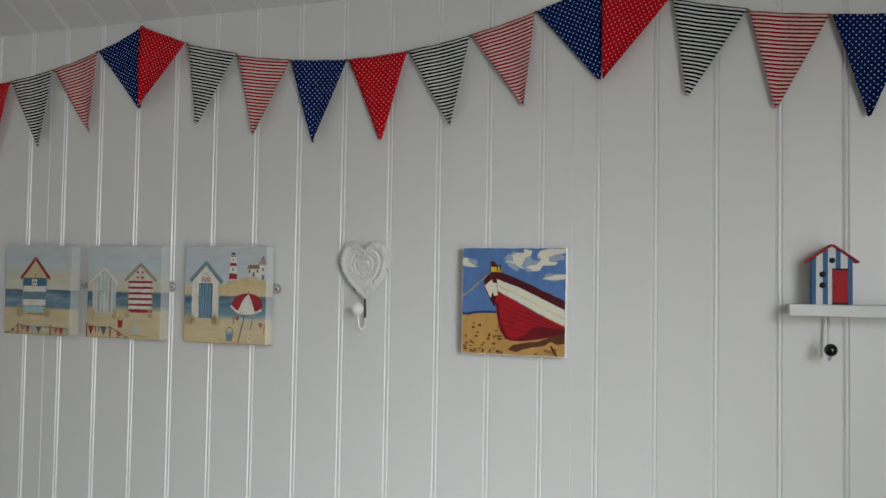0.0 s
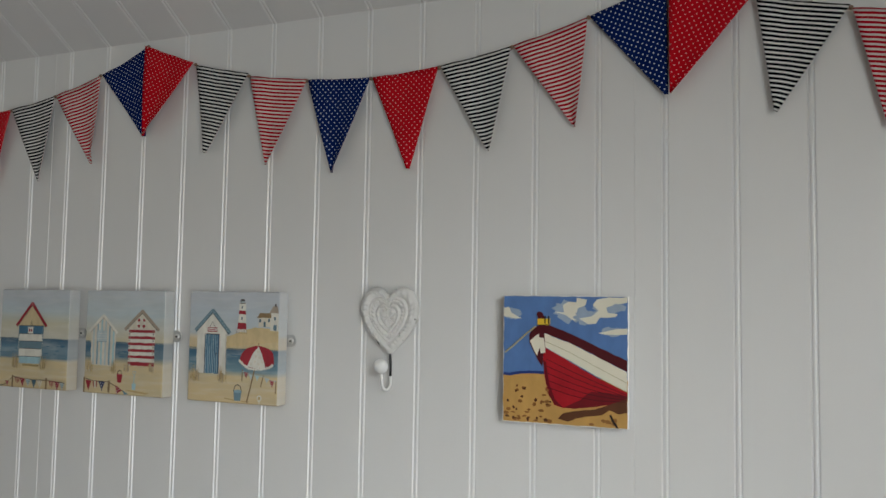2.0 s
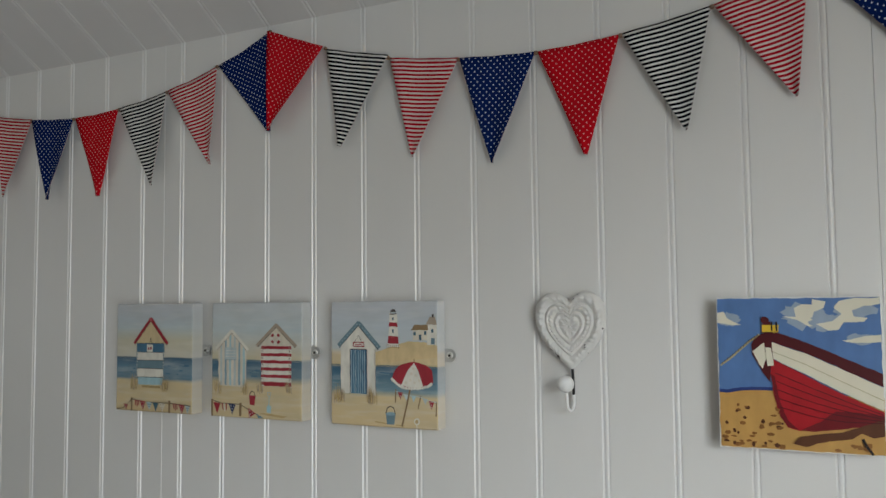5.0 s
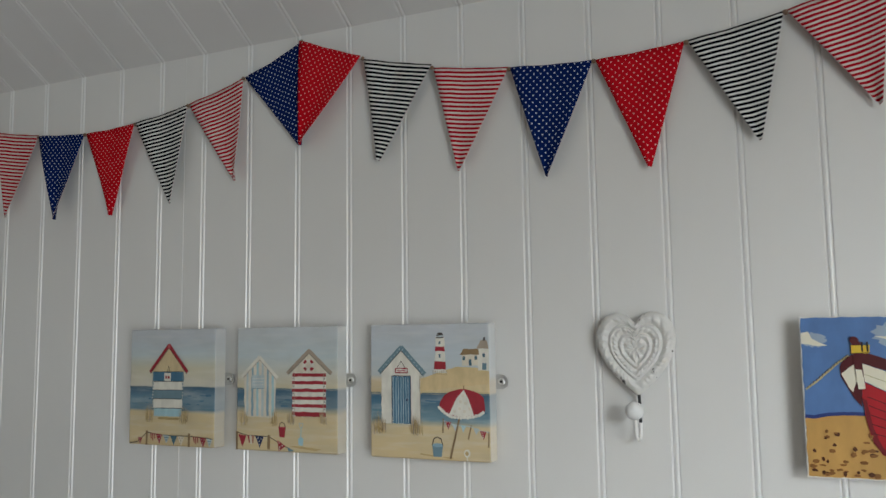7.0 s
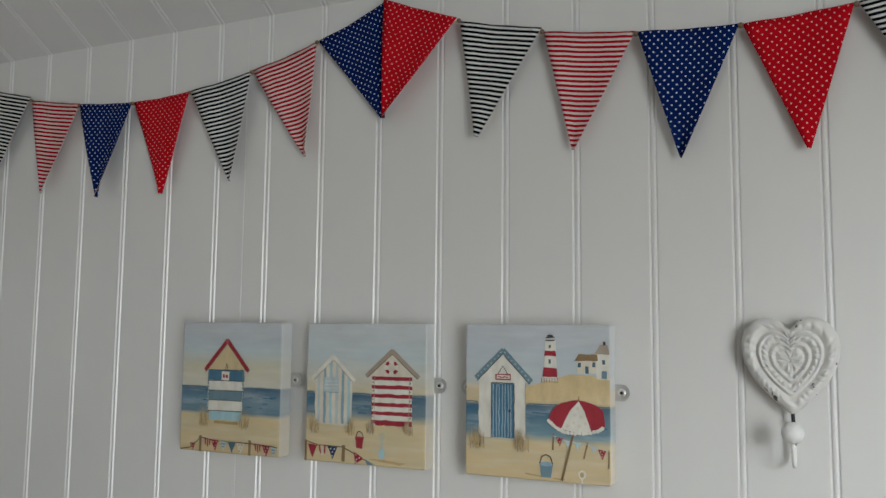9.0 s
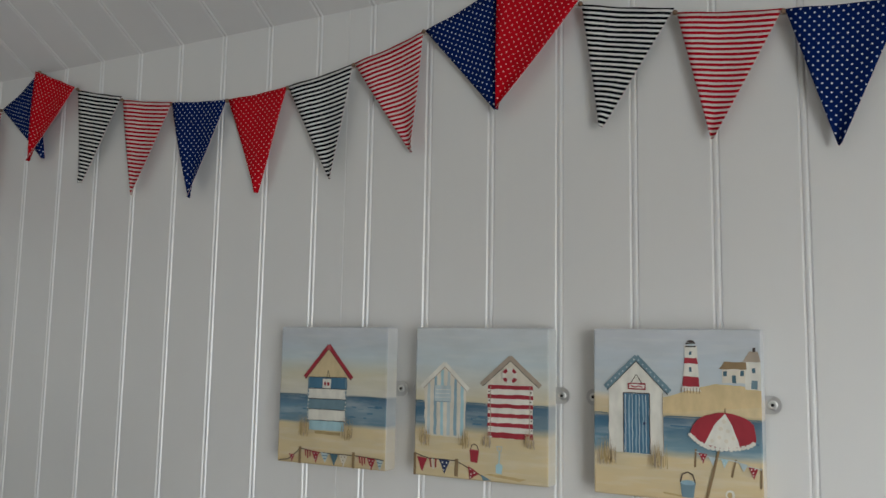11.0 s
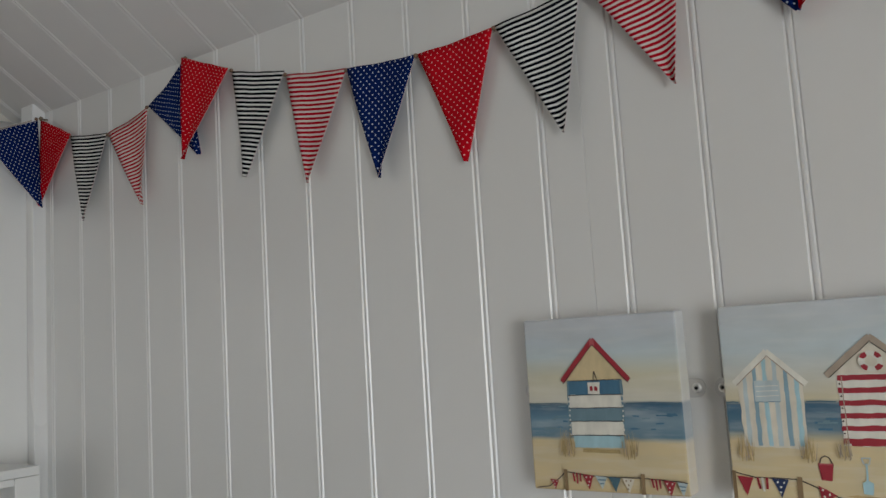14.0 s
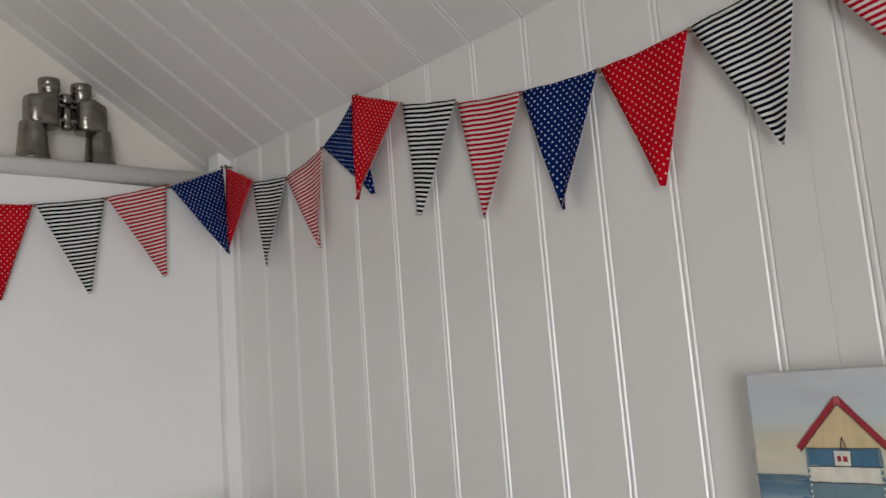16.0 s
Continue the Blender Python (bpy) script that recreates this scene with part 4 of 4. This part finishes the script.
def heart_hook():
    root = thing("heart_hook", pose(-0.2435, 0, 1.4155, 0, -0.8, 0), "carved white wooden heart wall hook with a white ball", "wall hook")
    size, thick, lift = 0.106, 0.012, 0.012
    steps, rings = 220, 52
    bm = bmesh.new()
    radii = heart_outline(steps)

    def relief(s, i):
        a = 2 * math.pi * i / steps
        loose = noise.noise(Vector((math.cos(a) * 2.2, math.sin(a) * 2.2, 0.7)))
        ridge = lambda c, wd: math.exp(-((s - c) / wd) ** 2)
        d = 0.003 * ridge(0.37, 0.028) + 0.0032 * ridge(0.62, 0.026) - 0.0026 * ridge(0.435, 0.025) - 0.0028 * ridge(0.685, 0.026)
        leaf = abs(math.sin(a * 14 + 2.4 * loose + 9 * (s - 0.8)))
        d += 0.0042 * ridge(0.82, 0.065) * leaf ** 0.6
        d += 0.0034 * ridge(0.53, 0.042) * abs(math.sin(a * 13 + 2 * loose - 8 * s)) ** 0.6
        d += 0.0028 * ridge(0.19, 0.06) * (0.5 + 0.5 * math.cos(a * 7 + 6 * s)) - 0.002 * ridge(0.29, 0.025)
        d += 0.0016 * noise.noise(Vector((s * 9, i * 0.16, 0.3)))
        return d

    grid = []
    for r in range(1, rings + 1):
        s = r / rings
        fall = thick * 0.55 * max(0.0, (s - 0.9) / 0.1) ** 2
        grid.append([bm.verts.new((s * radii[i] * size * math.sin(2 * math.pi * i / steps), -lift - thick - relief(s, i) + fall,
                                   0.057 + s * radii[i] * size * 1.04 * math.cos(2 * math.pi * i / steps))) for i in range(steps)])
    back = [bm.verts.new((v.co.x * 0.985, -lift, 0.055 + (v.co.z - 0.055) * 0.985)) for v in grid[-1]]
    mid = bm.verts.new((0, -lift - thick - 0.001, 0.055))
    for i in range(steps):
        j = (i + 1) % steps
        bm.faces.new((mid, grid[0][i], grid[0][j])).smooth = True
        for a, b in zip(grid, grid[1:]):
            bm.faces.new((a[i], a[j], b[j], b[i])).smooth = True
        bm.faces.new((grid[-1][i], grid[-1][j], back[j], back[i])).smooth = True
    bm.faces.new(back)
    part("heart", bm, CHIPPED, root, "chalk-white wooden heart carved in rings")
    wedge = boxed((-0.02, -lift, 0.03), (0.02, -0.0002, 0.08), 0.001)
    part("mount", wedge, CHALK, root)
    rod = bmesh.new()
    tube(rod, [(0.0, -0.016, 0.012), (0.0, -0.014, -0.006), (0.0005, -0.013, -0.025), (0.0, -0.013, -0.042)], 0.0021, 10)
    part("rod", rod, DARK, root, "chipped dark iron rod")
    bend = bmesh.new()
    tube(bend, [(0.0, -0.013, -0.04)] + [(0, -0.028 + 0.0155 * math.cos(a), -0.050 + 0.011 * math.sin(a)) for a in np.linspace(0, -math.pi, 14)] + [(0, -0.045, -0.040), (0, -0.047, -0.030)], 0.0023, 10)
    part("wire", bend, CERAMIC, root, "white enamelled wire hook")
    part("ball", ball(bmesh.new(), (0, -0.048, -0.022), 0.0120), CHALK, root, "white painted wooden ball")


heart_hook()


# ---- wall shelf with hook, and the hut on it ----
def wall_shelf():
    root = thing("wall_shelf", pose(0.512, 0, 1.404), "white painted wooden wall shelf carrying a small toy hut", "shelf")
    part("board", boxed((0, -0.062, 0), (0.42, -0.0002, 0.0185), 0.0015), SHELF, root)
    rod = bmesh.new()
    tube(rod, [(0.06, -0.022, 0.001), (0.06, -0.02, -0.02), (0.06, -0.02, -0.055)] + [(0.06, -0.036 + 0.016 * math.cos(a), -0.057 + 0.012 * math.sin(a)) for a in np.linspace(0, -math.pi, 12)], 0.0019, 10)
    hook = part("hook", rod, STEEL, root, "bent grey metal hook")
    part("ball", ball(bmesh.new(), (0.06, -0.055, -0.052), 0.0100), BLACK, hook, "glossy black ceramic ball")
    return root


wall_shelf()

TOY = {key: Nodes("toy_" + key, 0.5, Specular_IOR_Level=0.25, Base_Color=(*c, 1)).mat for key, c in (("red", (0.4, 0.005, 0.012)), ("blue", (0.045, 0.14, 0.3)), ("white", (0.74, 0.74, 0.72)), ("black", (0.01, 0.01, 0.012)))}


def toy_hut():
    w, eave, apex, depth = 0.058, 0.071, 0.092, 0.04
    root = thing("toy_beach_hut", pose(0.574, -0.014, 1.4227), "small blue and white striped toy beach hut on the shelf", "ornament")
    top = lambda x: eave + (apex - eave) * (1 - abs(x) / (w / 2))
    cuts = [-0.029, -0.023, -0.0135, -0.006, 0.005, 0.012, 0.022, 0.029]
    tones = [1, 0, 1, 0, 1, 0, 1]
    for a, b, tone in zip(cuts, cuts[1:], tones):
        bm = bmesh.new()
        xs = [a, b] if not a < 0 < b else [a, 0, b]
        shape = [(a, 0), (b, 0)] + [(x, top(x) - 0.001) for x in reversed(xs)]
        rows = [[bm.verts.new((x, y, z)) for x, z in shape] for y in (-depth, 0)]
        for i in range(len(shape)):
            j = (i + 1) % len(shape)
            bm.faces.new((rows[0][i], rows[0][j], rows[1][j], rows[1][i]))
        for r in rows:
            bm.faces.new(r)
        part("wall_plank", bm, TOY["blue" if tone else "white"], root, "blue painted plank" if tone else "white painted plank")
    for side in (-1, 1):
        slope = bmesh.new()
        long = math.hypot(w / 2, apex - eave) + 0.0105
        box(slope, (0, -depth - 0.004, 0), (long, 0.002, 0.003), 0.0006)
        lean = math.degrees(math.atan2(apex - eave, w / 2))
        ob = part("roof", slope, TOY["red"], root, "red painted roof slope")
        ob.matrix_local = pose(0, 0, apex, 0, lean, 0) if side == 1 else pose(0, 0, apex, 0, 0, 180) @ pose(0, depth + 0.002 - 0.0, 0) @ pose(0, 0, 0, 0, lean, 0)
    door = part("door", boxed((0.0005, -depth - 0.0025, 0.0), (0.022, -depth + 0.0002, 0.054), 0.0005), TOY["red"], root, "red door")
    part("lintel", boxed((0.0002, -depth - 0.003, 0.0535), (0.0225, -depth + 0.0002, 0.0565)), TOY["black"], door)
    part("sill", boxed((0.0002, -depth - 0.003, 0.0), (0.0225, -depth - 0.0024, 0.0035)), TOY["black"], door)
    part("knob", ball(bmesh.new(), (0.0035, -depth - 0.003, 0.027), 0.0017, steps=10), TOY["black"], door)
    for x, z in ((0.0, 0.069), (-0.0138, 0.047), (-0.0138, 0.03)):
        dot = bmesh.new()
        lathe(dot, [(0.0045, -depth + 0.0002), (0.0045, -depth - 0.0015), (0.0025, -depth - 0.0024), (0.0005, -depth - 0.0024)], (x, 0, z), "y", 18)
        part("button", dot, TOY["black"], root)


toy_hut()


# ---- binoculars on the ledge ----
def binoculars():
    root = thing("binoculars", pose(-2.297, -0.298, LEDGE - 0.0020, 1.3, 0, 0) @ pose(0, 0, 0, 0, 0, 96) @ Matrix.Scale(1.012, 4), "old brushed pewter binoculars standing on the ledge", "binoculars")
    for side in (-1, 1):
        x = side * 0.0505
        tilt = side * 0.012
        tubebm = bmesh.new()
        lathe(tubebm, [(0.026, 0.0), (0.0312, 0.001), (0.0312, 0.006), (0.0298, 0.008), (0.0302, 0.016), (0.0286, 0.018), (0.0255, 0.05), (0.0232, 0.075), (0.0222, 0.078)], (x + tilt, 0, 0), steps=36)
        barrel = part("barrel", tubebm, PEWTER, root)
        ring = bmesh.new()
        lathe(ring, [(0.0305, 0.0055), (0.0318, 0.0065), (0.0318, 0.0095), (0.0302, 0.0105)], (x + tilt, 0, 0), steps=36)
        part("rim", ring, PEWTER, barrel)
        bm = bmesh.new()
        outline = []
        for i in range(28):
            a = 2 * math.pi * i / 28
            outline.append((x - side * 0.004 + 0.0305 * math.copysign(abs(math.cos(a)) ** 0.75, math.cos(a)), 0.025 * math.copysign(abs(math.sin(a)) ** 0.8, math.sin(a))))
        levels = [(0.90, 0.072), (1.0, 0.076), (1.02, 0.1), (1.0, 0.127), (0.95, 0.133), (0.8, 0.136)]
        rows = [[bm.verts.new((x - side * 0.004 + (px - x + side * 0.004) * k, py * k, z + (0.0 if px * side < 0.0505 else -0.006 * (z > 0.11)))) for px, py in outline] for k, z in levels]
        for low, high in zip(rows, rows[1:]):
            for i in range(28):
                j = (i + 1) % 28
                bm.faces.new((low[i], low[j], high[j], high[i])).smooth = True
        bm.faces.new(rows[0]), bm.faces.new(rows[-1])
        part("prism_housing", bm, PEWTER, root)
        ex = x - side * 0.020
        eye = bmesh.new()
        lathe(eye, [(0.016, 0.124), (0.017, 0.128), (0.0175, 0.131), (0.0172, 0.142), (0.019, 0.144), (0.0192, 0.15), (0.0182, 0.152), (0.0192, 0.154), (0.0196, 0.162), (0.0188, 0.166), (0.015, 0.167), (0.0135, 0.163), (0.001, 0.162)], (ex, 0, 0), steps=32)
        part("eyepiece", eye, PEWTER, root)
        for z in (0.09, 0.118, 0.13):
            a, b = sorted((side * 0.004, side * 0.036))
            part("bridge_arm", boxed((a, -0.009, z - 0.003), (b, 0.009, z + 0.003), 0.0015), PEWTER, root)
    hinge = bmesh.new()
    lathe(hinge, [(0.005, 0.072), (0.0095, 0.074), (0.011, 0.08), (0.0085, 0.086), (0.0085, 0.092), (0.0105, 0.094), (0.0105, 0.112), (0.0085, 0.114), (0.007, 0.122)], steps=28)
    part("hinge", hinge, PEWTER, root)
    wheel = bmesh.new()
    lathe(wheel, [(0.006, 0.122), (0.0105, 0.124), (0.0115, 0.127), (0.0115, 0.138), (0.0105, 0.141), (0.006, 0.143)], steps=28)
    part("focus_wheel", wheel, PEWTER, root)


binoculars()

# ---- the wall's boards ----
BOARD = board_mesh("board", PITCH, EAVE)
FIRST = board_mesh("board", -2.3 - BACK, EAVE, left=False)
LEFT_HALF, RIGHT_HALF = board_mesh("board", PITCH * 0.55, EAVE, right=False), board_mesh("board", PITCH * 0.45, EAVE, left=False)
LAST = math.floor(FRONT / PITCH)


def lay(mesh, x):
    ob = new("board", mesh)
    ob.parent = wall_north
    ob.matrix_world = Matrix.Translation((x, 0, 0))


lay(FIRST, BACK)
for k in range(-23, LAST):
    if k in (-11, 1):  # the sheets of boarding meet here
        lay(LEFT_HALF, k * PITCH)
        lay(RIGHT_HALF, k * PITCH + PITCH * 0.55)
    else:
        lay(BOARD, k * PITCH)
lay(board_mesh("board", FRONT - LAST * PITCH, EAVE, right=False), LAST * PITCH)
